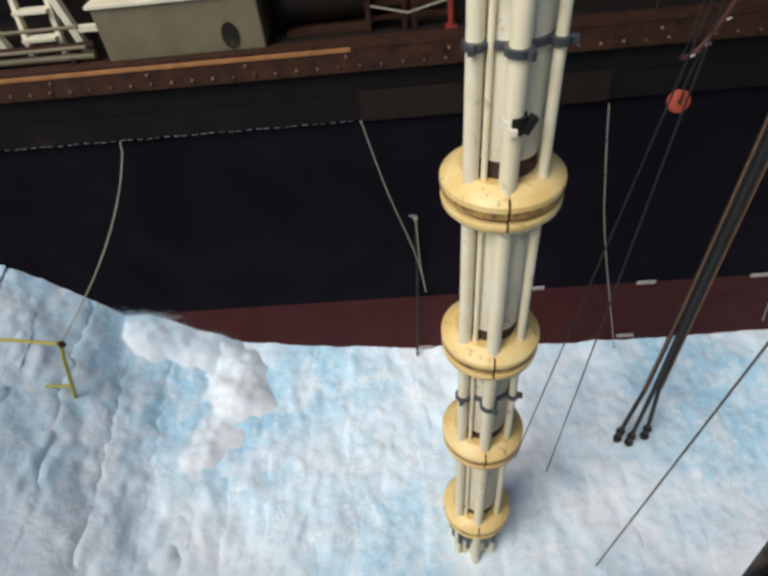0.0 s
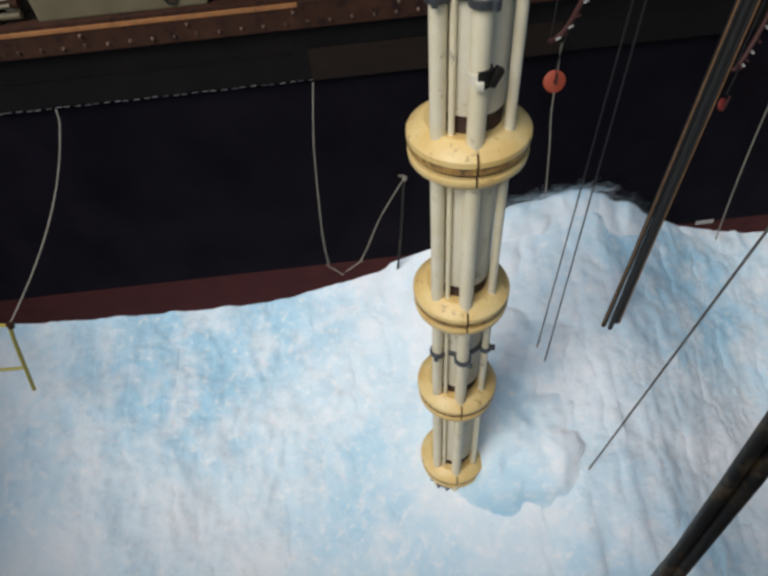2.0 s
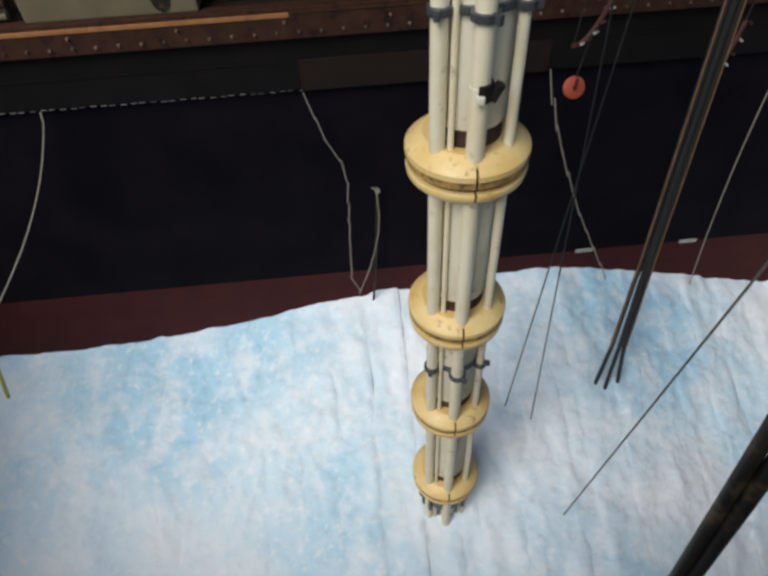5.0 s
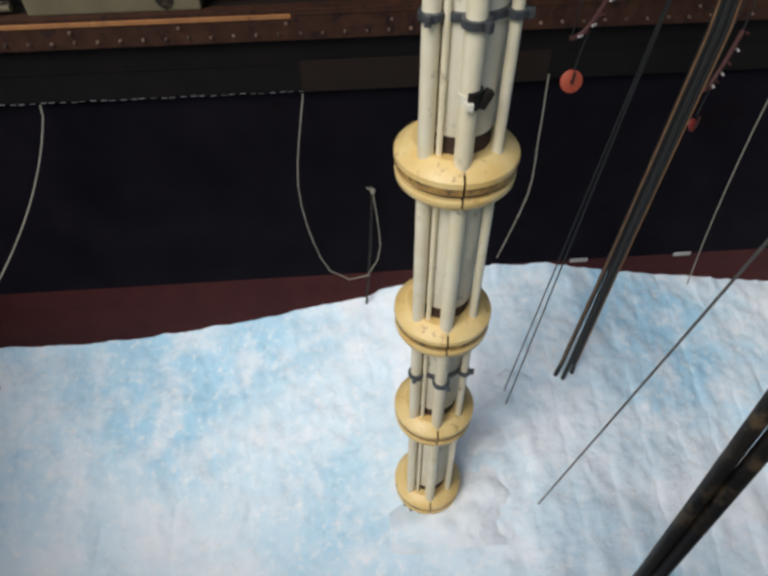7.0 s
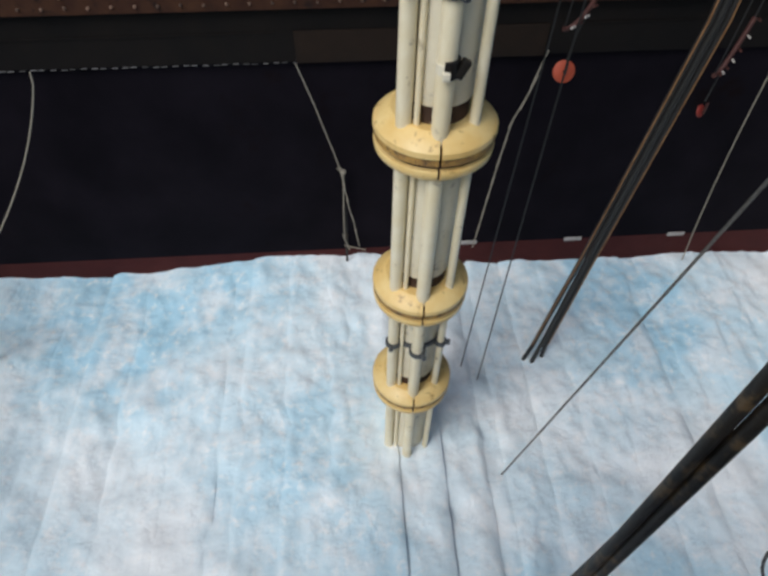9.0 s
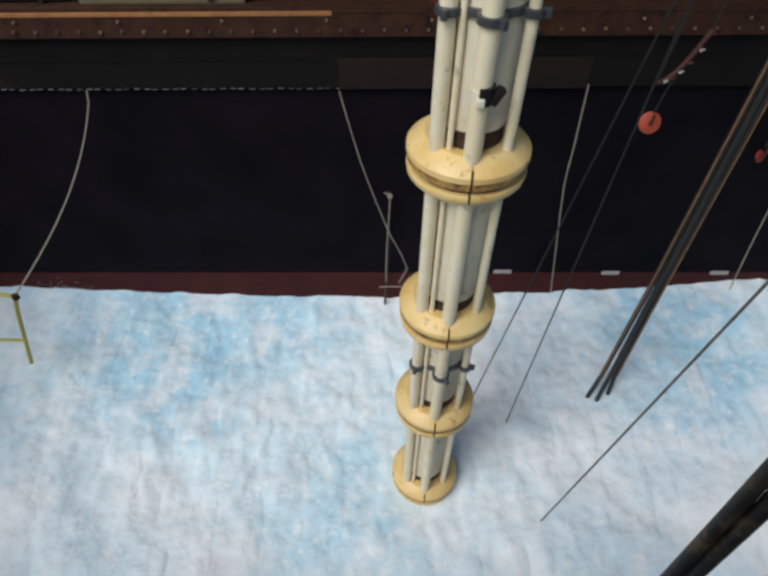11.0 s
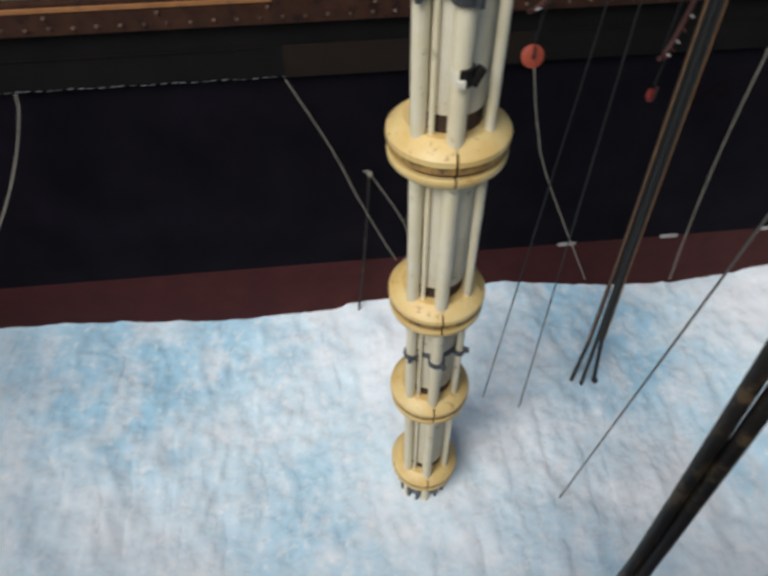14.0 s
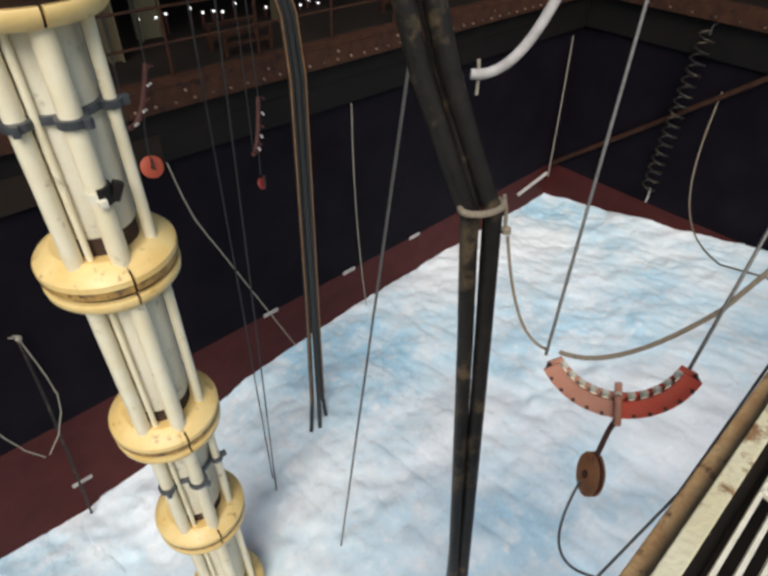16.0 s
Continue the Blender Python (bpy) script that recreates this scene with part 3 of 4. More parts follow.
hanger_one = roller_hanger("roller_hanger", "orange-red sheave under a dark roller bracket, hung on wires", 1.0, sheave_orange, 6.1)
hanger_two = roller_hanger("roller_hanger", "small dull red sheave under a dark roller bracket, hung on wires", 0.62, red_post, 6.9)


# ---- ropes on the far wall ----
def rope_chain(name, label, count, length, radius, mat):
    """A rope in short stiff pieces, each moved on its own."""
    r = thing(name, label, "rope")
    bits = []
    piece = mesh_of("rope_piece", tubed([(0, 0, -length * 0.54), (0.0, 0.004, 0), (0, 0, length * 0.54)], radius, 8), mat, True)
    for k in range(count):
        o = new("rope_piece", piece)
        o.parent = r
        bits.append(o)
    return r, bits


loop_rope, loop_bits = rope_chain("loop_rope", "pale frayed rope looped from the band to a knot", 16, 0.46, 0.012, pale_rope)
swing_rope, swing_bits = rope_chain("swing_rope", "pale rope end swinging from the band", 10, 0.62, 0.013, pale_rope)
wire("frayed_rope", "pale rope slung from the band to a yellow tube", [(-5.93, 8.56, 5.90)] + bent((-5.95, 8.52, 5.72), (-6.70, 8.40, 3.95), (-7.58, 6.54, 3.08), 16), 0.015, pale_rope, "rope")
wire("frayed_rope", "pale rope hanging down the hull wall", [(6.40, 8.56, 5.92)] + bent((6.40, 8.53, 5.83), (6.40, 8.5, 3.2), (6.80, 8.45, 0.2), 12), 0.013, pale_rope, "rope")
wire("frayed_rope", "thin pale rope hanging in the corner", bent((14.70, 8.5, 5.80), (14.95, 8.5, 3.5), (15.15, 8.5, 1.16), 10), 0.020, pale_rope, "rope")
wire("hanging_line", "thin dark line hanging down the hull wall", [(0.35, 8.55, 5.9), (0.55, 8.5, 3.0), (0.80, 8.45, -0.6)], 0.012, dark_wire)
knot = bmesh.new()
bmesh.ops.create_icosphere(knot, subdivisions=2, radius=0.055, matrix=Matrix.Diagonal((1, 0.8, 1.2, 1)))
tube(knot, [(0.0, 0, 0.02), (-0.07, -0.02, 0.07), (-0.12, -0.02, 0.10)], 0.014, 8)
tube(knot, [(0.0, 0, 0.02), (-0.03, -0.03, 0.10), (-0.06, -0.03, 0.12)], 0.012, 8)
knot_ob = tagged(new("rope_knot", mesh_of("rope_knot", knot, pale_rope, True)), "pale knotted rope end on a dark hose", "knot")
dark_hose = wire("dark_hose", "thin dark hose hanging from the knot to the water", [(0, 0.05, 0), (0.02, 0.03, -1.6), (0.0, 0.02, -3.2), (-0.03, 0, -5.4)], 0.026, rubber, "hose")

# ---- yellow tube frame at the far side of the pool ----
yf = thing("tube_frame", "green-yellow painted tube frame hung on a rope over the foam", "tube frame", (-7.58, 6.52, 3.06))
part("leg", tubed([(0, 0, 0.03), (-0.16, 0, -0.41), (-0.65, 0, -2.02)], 0.037, 12), green_yellow, yf)
part("crossbar", tubed([(-0.43, 0, -1.27), (-2.13, 0.0, -1.19)], 0.030, 12), green_yellow, yf)
part("top_bar", tubed([(0, 0, 0), (-0.98, 0.08, 0.11), (-2.3, 0.16, 0.16)], 0.034, 12), green_yellow, yf)
part("elbow", lathe([(0.001, 0.06), (0.06, 0.04), (0.06, -0.05), (0.001, -0.07)], sides=14), rust, yf)

# ---- right-hand wall ----
wire("coil_hook", "bent steel hook on the wall band", [(15.47, 5.1, 6.75), (15.2, 5.1, 6.72), (15.2, 5.1, 6.5)], 0.02, grey_steel, "hook")
coil = thing("hose_coil", "dark spiral hose hanging in pale-lit loops on the wall", "coiled hose", (15.05, 5.10, 0))
part("spiral", tubed([(0.16 * math.cos(k * 0.55), 0.02 * k / 60 + 0.20 * math.sin(k * 0.55), 6.6 - k * 0.0245) for k in range(182)], 0.030, 8), rubber, coil)
part("tail", tubed([(0.16, 0.05, 2.15), (0.05, 0.0, 1.95), (0.0, -0.02, 1.75)], 0.025, 8), anode, coil, "pale frayed hose tail")
wire("brace_pipe", "rusty brace pipe slanting up the wall from the corner", [(15.42, 8.60, 1.52), (15.40, 6.0, 3.7), (15.36, 3.5, 5.83), (15.36, 2.2, 6.9)], 0.07, rust, "pipe", 12)
wire("slack_rope", "thin tan rope sagging along the wall", bent((15.56, 4.4, 5.2), (14.6, 4.2, 1.6), (9.5, 1.6, 4.2), 16) + [Vector((7.0, -3.4, 6.6))], 0.020, tan_rope, "rope")
wire("pale_bar", "pale bar lying along the hull at the corner", [(13.65, 8.60, 0.96), (15.20, 8.60, 1.22)], 0.06, anode, "bar", 10)

# ---- near platform: toe plate and grating ----
toe = thing("platform_edge", "chipped cream platform edge beam with a rusty lip", "platform")
part("toe_plate", boxed((-3.0, -0.225, 8.62), (2.6, -0.165, 8.93), 0.006), toe_paint, toe, smooth=False)
part("lip", boxed((-3.0, -0.165, 8.84), (2.6, -0.105, 8.875), 0.008), rusty_edge, toe, "rusty outer lip", False)
# dark strip standing in for the shadow gap behind the toe plate
part("beam", boxed((-3.0, -0.268, 8.42), (2.6, -0.227, 8.84), 0.01), deck_dark, toe, smooth=False)
grating = thing("platform_grating", "worn galvanised serrated platform grating", "grating")
bar = mesh_of("bearing_bar", boxed((-4.0, -0.007, -0.035), (1.5, 0.007, 0.0)), galvanised)
for k in range(14):
    o = new("bearing_bar", bar)
    o.parent, o.location = grating, (1.0, -0.285 - k * 0.050, 8.90)
tooth = mesh_of("cross_bar", boxed((-0.010, -0.027, -0.012), (0.010, 0.027, 0.008), 0.003), galvanised)
grit = random.Random(9)
for i in range(44):
    for k in range(7):
        o = new("cross_bar", tooth)
        o.parent = grating
        o.matrix_local = pose(0.55 + i * 0.046 + grit.uniform(-0.006, 0.006), -0.310 - k * 0.050, 8.90, 0, 0, grit.uniform(-32, 8))
setting("floor_platform", boxed((-3.0, -1.15, 8.35), (2.6, -0.27, 8.41)), deck_dark, "dark steel under the platform grating")

# ---- things on the far deck ----
dh = thing("deck_house", "beige steel box with an oval manhole and pale top edge", "machinery box", (-4.25, 9.2, DECK))
body = boxed((-1.25, -0.62, 0.0), (1.22, 1.0, 0.78), 0.03)
part("body", body, beige, dh, smooth=False)
# the light on the ledge is put into its pale colour
part("top_edge", boxed((-1.30, -0.66, 0.782), (1.26, 1.04, 0.84), 0.015), pale_beam, dh, "chipped top edge, coloured pale as if lit", False)
# flat black disc; the dark inside of the hole is painted
hole = lathe([(0.001, 0.0), (0.13, 0.0), (0.13, 0.012), (0.001, 0.012)], sides=28)
bmesh.ops.transform(hole, verts=hole.verts, matrix=Matrix.Translation((0.72, -0.628, 0.24)) @ Matrix.Rotation(radians(90), 4, "X") @ Matrix.Diagonal((1.0, 1.5, 1, 1)))
part("manhole", hole, rubber, dh, "black oval manhole")
# pale box standing in for bright daylight seen through an opening
part("daylight_patch", boxed((-0.6, -0.2, 0.85), (0.1, 0.7, 1.5), 0.02), pale_beam, dh, smooth=False)
drum = thing("winch_drum", "large dark round winch drum", "winch", (-2.35, 9.3, DECK))
part("drum", tubed([(-0.45, 0, 0.62), (-0.40, 0, 0.62), (0.9, 0, 0.62), (0.95, 0, 0.62)], 0.5, 32, [0.66, 0.5, 0.5, 0.66]), deck_dark, drum)
part("stand", boxed((-0.4, -0.4, 0), (0.9, 0.4, 0.1), 0.01), rust, drum, smooth=False)
part("cable", tubed([(0.95, -0.6, 0.42), (1.5, -0.6, 0.28), (2.1, -0.55, 0.40)], 0.02, 8), pale_rope, drum)


def stair_frame(x, y):
    f = thing("stair_frame", "cream painted stair frame on the deck", "stair", (x, y, DECK))
    for dx in (0.0, 0.55):
        part("stringer", boxed((dx - 0.04, -0.06, 0.0), (dx + 0.04, 0.06, 2.6), 0.01), pale_beam, f, smooth=False).rotation_euler = (radians(-14), 0, 0)
    for k in range(6):
        part("tread", boxed((0.0, -0.10 + 0.10 * k, 0.30 + 0.38 * k), (0.55, 0.14 + 0.10 * k, 0.35 + 0.38 * k), 0.008), pale_beam, f, smooth=False)
    for z in (0.25, 0.55):
        part("rail", tubed([(-0.6, -0.32, z), (1.1, -0.32, z)], 0.03, 10), beige, f)
    return f


stair_frame(-6.9, 8.95)
stair_frame(-8.4, 8.95)


def beam_frame(x, y, lean_by):
    """A leaning cream frame of two beams and cross bars, as stands beside the stairs."""
    f = thing("beam_frame", "chipped cream steel frame leaning on the deck", "frame", (x, y, DECK))
    for dx in (0.0, 0.62):
        part("beam", boxed((dx - 0.06, -0.07, 0.0), (dx + 0.06, 0.07, 2.4), 0.012), pale_beam, f, smooth=False).rotation_euler = (0, radians(lean_by), 0)
    for z in (0.42, 1.05, 1.7):
        part("cross_bar", boxed((math.tan(radians(lean_by)) * z - 0.05, -0.05, z - 0.05), (math.tan(radians(lean_by)) * z + 0.68, 0.05, z + 0.05), 0.01), pale_beam, f, smooth=False)
    part("back_panel", boxed((0.05, 0.09, 0.02), (0.62, 0.12, 0.40), 0.01), deck_dark, f, smooth=False)
    return f


beam_frame(-7.75, 8.86, -16)
beam_frame(-5.95, 8.95, -12)
for y, z, mat in ((8.70, 0.09, beige), (8.78, 0.22, rust)):
    run = thing("deck_pipe", "scuffed pipe lying along the deck edge", "pipe", (-7.3, y, DECK))
    part("pipe", tubed([(-2.6, 0, z), (0.4, 0, z + 0.01), (1.55, 0, z)], 0.055, 12), mat, run)
    for dx in (-2.0, -0.4, 1.2):
        part("saddle", boxed((dx - 0.04, -0.07, -0.005), (dx + 0.04, 0.07, z), 0.008), deck_dark, run, smooth=False)


def crate(x, y, w, h, mat):
    c = thing("pipe_rack", "low rusty open rack standing on the deck", "rack", (x, y, DECK))
    for dx in (0, w):
        for dy in (0, 0.5):
            part("post", boxed((dx - 0.035, dy - 0.035, 0), (dx + 0.035, dy + 0.035, h), 0.008), mat, c, smooth=False)
    for z in (h * 0.5, h):
        for dy in (0, 0.5):
            part("rail", boxed((-0.05, dy - 0.03, z - 0.05), (w + 0.05, dy + 0.03, z + 0.02), 0.008), mat, c, smooth=False)
    return c


for x, w in ((-1.45, 0.55), (-0.75, 0.6), (0.6, 0.9), (3.9, 0.9), (8.0, 1.2)):
    crate(x, 8.85, w, 0.42, rust)
post = thing("red_post", "slim red painted post on the deck", "post", (-0.20, 8.75, DECK))
part("pole", tubed([(0, 0, 0), (0, 0, 2.4)], 0.05, 12), red_post, post)
part("foot", boxed((-0.09, -0.09, 0), (0.09, 0.09, 0.03), 0.006), red_post, post, smooth=False)
rail = thing("deck_rail", "rusty handrail along the deck edge", "railing", (0, 8.62, DECK))
for k in range(9):
    part("stanchion", tubed([(1.2 + 1.6 * k, 0, 0), (1.2 + 1.6 * k, 0, 1.0)], 0.024, 8), rust, rail)
for z in (0.5, 1.0):
    part("bar", tubed([(1.2, 0, z), (14.0, 0, z)], 0.022, 8), rust, rail)
for x, y, w, h in ((1.6, 10.2, 0.34, 4.6), (2.4, 9.8, 0.16, 4.6), (3.4, 10.6, 0.40, 4.6), (6.0, 10.2, 0.30, 4.6), (9.0, 10.8, 0.4, 4.6), (-9.2, 10.5, 0.4, 4.6), (12.5, 10.4, 0.3, 4.6)):
    p = thing("column", "beige steel column between the decks", "column", (x, y, DECK), "columns on the deck")
    part("web", boxed((-w / 2, -0.02, 0), (w / 2, 0.02, h), 0.004), beige, p, smooth=False)
    part("flange", boxed((-w / 2 - 0.02, -0.14, 0), (-w / 2 + 0.004, 0.14, h), 0.004), beige, p, smooth=False)
    part("flange", boxed((w / 2 - 0.004, -0.14, 0), (w / 2 + 0.02, 0.14, h), 0.004), beige, p, smooth=False)
# bright specks at the back, made as glowing bits on added posts
speck_glow = bpy.data.materials.new("glowing_white_speck")
speck_glow.use_nodes = True
speck_glow.node_tree.nodes["Principled BSDF"].inputs["Emission Color"].default_value = (0.85, 0.92, 1.0, 1)
speck_glow.node_tree.nodes["Principled BSDF"].inputs["Emission Strength"].default_value = 1.6
rng = random.Random(4)
for k in range(15):
    x = 3.3 + 0.28 * k + rng.uniform(-0.12, 0.12)
    z = 7.66 - 0.075 * (x - 3.3) + rng.uniform(-0.08, 0.08)
    l = thing("light_speck", "small glowing cold white speck on an added post", "light", (x, 10.6, z), "lights on the deck")
    part("post", boxed((-0.02, 0.01, DECK - z - 0.012), (0.02, 0.04, -0.06)), dark_frame, l, smooth=False)
    part("speck", boxed((-0.022, -0.03, -0.016), (0.022, 0.0, 0.016), 0.006), speck_glow, l, smooth=False)
    part("base", boxed((-0.03, 0.002, -0.065), (0.03, 0.045, 0.03), 0.006), dark_frame, l, smooth=False)


# ---- the water, in stiff lanes that rise, lean and sway, with crests that travel over them ----
def froth(x, y):
    p = Vector((x * 0.55, y * 0.45, 3.1))
    big = noise.fractal(p, 0.9, 2.0, 3, noise_basis="PERLIN_NEW") * 0.085
    mid = noise.turbulence(p * 3.1, 3, False, noise_basis="PERLIN_NEW") * 0.045
    ragged = max(0.0, noise.fractal(p * 5.0, 0.7, 2.0, 3)) * 0.045
    return big + mid + ragged + noise.fractal(p * 13.0, 0.8, 2.0, 2) * 0.014


def sheet(name, label, us, vs, height, mat, rest=None):
    """A relief over a grid; rest shifts the place at which its froth is read."""
    nx, ny = len(us), len(vs)
    verts = [(float(u), float(v), float(height(u, v))) for v in vs for u in us]
    faces = [(j * nx + i, j * nx + i + 1, (j + 1) * nx + i + 1, (j + 1) * nx + i) for j in range(ny - 1) for i in range(nx - 1)]
    me = bpy.data.meshes.new(name)
    me.from_pydata(verts, [], faces)
    me.materials.append(mat)
    me.shade_smooth()
    if rest:
        still = np.array(verts, dtype=np.float32) + np.array(rest, dtype=np.float32)
        still[:, 2] *= 0.3
        me.attributes.new("rest", "FLOAT_VECTOR", "POINT").data.foreach_set("vector", still.ravel())
    return tagged(new(name, me), label, "sea water", kind="structure")


# the water's height along the far wall, at the times of PATH
HEAVE = {
    -9.5: [3.48, 2.4, 0.85, 0.9, 0.62, 0.01, -0.04, -0.32, -0.32, -0.48, -0.38, 0.02, 0.93, 1.12, 0.99, 1.98, 2.45, 1.79, 1.57, 0.46, 0.15, -0.2, -0.97, -0.88, -1.13],
    -7.8: [1.34, 2.18, 1.28, 0.69, 0.52, 0.13, -0.11, -0.29, -0.32, -0.45, -0.42, 0.07, 0.86, 1.06, 0.93, 1.56, 2.58, 1.99, 1.41, 0.25, 0.2, -0.2, -0.97, -0.88, -1.13],
    -6.1: [0.43, 1.69, 1.14, 0.64, 0.44, 0.17, -0.09, -0.06, -0.1, -0.38, -0.32, 0.42, 0.9, 0.84, 0.79, 1.01, 2.13, 2.13, 1.34, 0.35, -0.01, -0.22, -0.97, -0.88, -1.13],
    -4.4: [0.1, 0.04, 1.25, 0.84, 0.34, 0.32, 0.01, 0.27, 0.22, -0.29, -0.09, 0.83, 1.24, 0.72, 0.7, 0.78, 1.29, 2.18, 1.68, 0.58, -0.24, -0.62, -0.97, -0.88, -1.13],
    -2.7: [-0.19, -0.21, 0.37, 1, 0.5, 0.53, 0.5, 0.71, 0.66, -0.1, 0.24, 1.15, 1.74, 0.63, 0.64, 0.68, 1.25, 1.73, 2.07, 1.11, -0.27, -0.89, -1.3, -0.9, -1.14],
    -1: [-0.37, -0.46, -0.12, 1.06, 1.04, 0.78, 0.75, 1.2, 1.16, 0.11, 0.61, 1.53, 1.62, 0.57, 0.64, 0.69, 1.25, 1.41, 1.63, 1.59, -0.1, -1.15, -1.7, -0.81, -1.3],
    0.7: [-0.47, -0.54, -0.2, 0.72, 1.78, 1.23, 0.9, 1.36, 1.03, 0.51, 1.18, 1.61, 1.38, 0.6, 0.69, 0.78, 1.29, 1.35, 0.92, 1.2, 0.24, -1.08, -1.96, -0.67, -0.94],
    2.4: [-0.53, -0.59, -0.07, 0.51, 2.73, 2.24, 1.23, 1.14, 0.98, 1.05, 1.55, 1.51, 1.12, 0.67, 0.79, 0.89, 1.28, 1.15, 0.61, 0.7, 0.38, -0.82, -1.97, -0.64, -0.35],
    4.1: [-0.46, -0.55, 0.03, 0.74, 2.44, 2.64, 2, 1.15, 0.56, 1.45, 1.22, 1.19, 0.83, 0.75, 0.92, 1.02, 1.12, 0.78, 0.28, -0.06, 0.12, -0.56, -1.52, -0.52, 0],
    5.8: [-0.46, -0.33, 0.21, 0.92, 1.32, 2.82, 2.39, 1.66, -0.04, 1.36, 0.85, 0.6, 0.66, 0.87, 1.08, 1.27, 1.01, 0.41, -0.2, -0.45, -0.19, -0.21, -0.59, -0.39, 0.07],
    7.5: [-0.47, -0.02, 0.48, 1.24, 0.9, 2.42, 2.45, 1.45, -0.39, 0.88, 0.52, 0.28, 0.49, 1.03, 1.24, 1.24, 0.59, -0.04, -0.51, -0.5, -0.3, 0.3, 1.19, 0.18, 0.15],
    9.2: [-0.47, 0.04, 0.55, 1.28, 0.81, 2.37, 2.45, 1.07, -0.68, 0.38, 0.27, 0.06, 0.29, 1.08, 1.25, 1.23, 0.26, -0.23, -0.65, -0.45, 0.16, 0.57, 0.79, 0.31, 0.22],
    11: [-0.47, 0.04, 0.55, 1.28, 0.81, 2.37, 2.45, 1.07, -0.7, 0.38, 0.27, 0.06, 0.28, 1.08, 1.25, 1.23, 0.26, -0.23, -0.65, -0.45, 0.24, 0.27, 0.59, 0.29, 0.24],
    13: [-0.47, 0.04, 0.55, 1.28, 0.81, 2.37, 2.45, 1.07, -0.7, 0.38, 0.27, 0.06, 0.28, 1.08, 1.25, 1.23, 0.26, -0.23, -0.65, -0.45, 0.24, 0.23, 0.59, 0.29, 0.22],
}

# how much it leans towards the near side: metres per metre at x = 2, and the change over 6 m
LEAN = ((0, -0.189, 0.003), (0.5, -0.175, 0.003), (1, -0.18, -0.007), (1.5, -0.172, 0.021), (2, -0.377, -0.006), (2.5, -0.158, -0.026), (3, 0.042, -0.008), (3.5, -0.196, 0.034), (4, -0.316, 0.007), (6.5, -0.481, 0.029), (7, -0.255, 0.061), (7.5, -0.246, 0.036), (8, -0.015, -0.023), (10.5, -0.142, 0.002), (11, -0.155, -0.006), (11.5, -0.142, 0), (12, -0.266, -0.003), (12.5, -0.285, 0.008), (13, -0.211, 0.016), (13.5, -0.203, 0.031), (14, -0.165, -0.004), (14.5, -0.052, -0.026), (15, 0.214, -0.057), (15.5, -0.058, 0.068), (16, 0.191, -0.003))
TIMES = [t for t, *_ in PATH]
SHORE = 8.69


def sway(t):
    return 0.35 * math.sin(t * 1.15 + 0.6)


def height_at(x, t):
    xs = list(HEAVE)
    at = [float(np.interp(t, TIMES, HEAVE[k])) for k in xs]
    if x <= xs[0] or x >= xs[-1]:
        return at[0] if x <= xs[0] else at[-1]
    i = max(k for k in range(len(xs) - 1) if xs[k] <= x)
    s = (x - xs[i]) / (xs[i + 1] - xs[i])
    a, b, c, d = at[max(i - 1, 0)], at[i], at[i + 1], at[min(i + 2, len(xs) - 1)]
    return b + 0.5 * s * (c - a + s * (2 * a - 5 * b + 4 * c - d + s * (3 * (b - c) + d - a)))


def level(x, t):
    """The water's height at the far wall, evened out over a lane."""
    return sum(height_at(x + d, t) for d in (-1.2, -0.8, -0.4, 0.0, 0.4, 0.8, 1.2)) / 7


def lean(x, t):
    base, turn = (float(np.interp(t, TIMES, [row[k] for row in LEAN])) for k in (1, 2))
    return max(-0.50, min(0.30, base + turn * max(-1.6, min(2.2, (x - 2) / 6))))


LANE, SPARE = 0.8, 0.24
lanes = []
for k in range(37):
    mid = LEFT - 0.25 + LANE * (k + 0.5)

    def lane_height(u, v, mid=mid):
        over = max(0.0, abs(u) - LANE * 0.5 - 0.05)
        own = noise.fractal(Vector((mid * 9.1 + u * 1.4, v * 1.1, mid)), 0.8, 2.0, 3) * 0.026
        return froth(mid + u, SHORE + v) + own - 1.2 * over ** 2
    lanes.append((mid, sheet("water", "white churned sea water with pale blue patches", np.linspace(-LANE / 2 - SPARE, LANE / 2 + SPARE, 19),
                             np.concatenate([np.linspace(-12.0, -6.6, 40), np.linspace(-6.5, 0.35, 96)]), lane_height, foam, (mid, SHORE, 0))))


sheet("water_deep", "dim blue water under the foam", np.linspace(LEFT - 0.3, RIGHT + 0.3, 60), np.linspace(NEAR - 0.3, WALL + 0.2, 30), lambda u, v: froth(u, v) - 4.6, foam, (0, 0, 0))


def billow(u, v, k):
    """Fine cauliflower relief of thrown-up foam."""
    p = Vector((u * 0.9 + 7.7 * k, v * 0.9, 1.3 * k))
    soft = 0.20 * noise.fractal(p, 0.8, 2.0, 3, noise_basis="PERLIN_NEW")
    return soft + 0.09 * noise.turbulence(p * 2.4, 3, False) + 0.03 * noise.fractal(p * 8.0, 0.7, 2.0, 3)


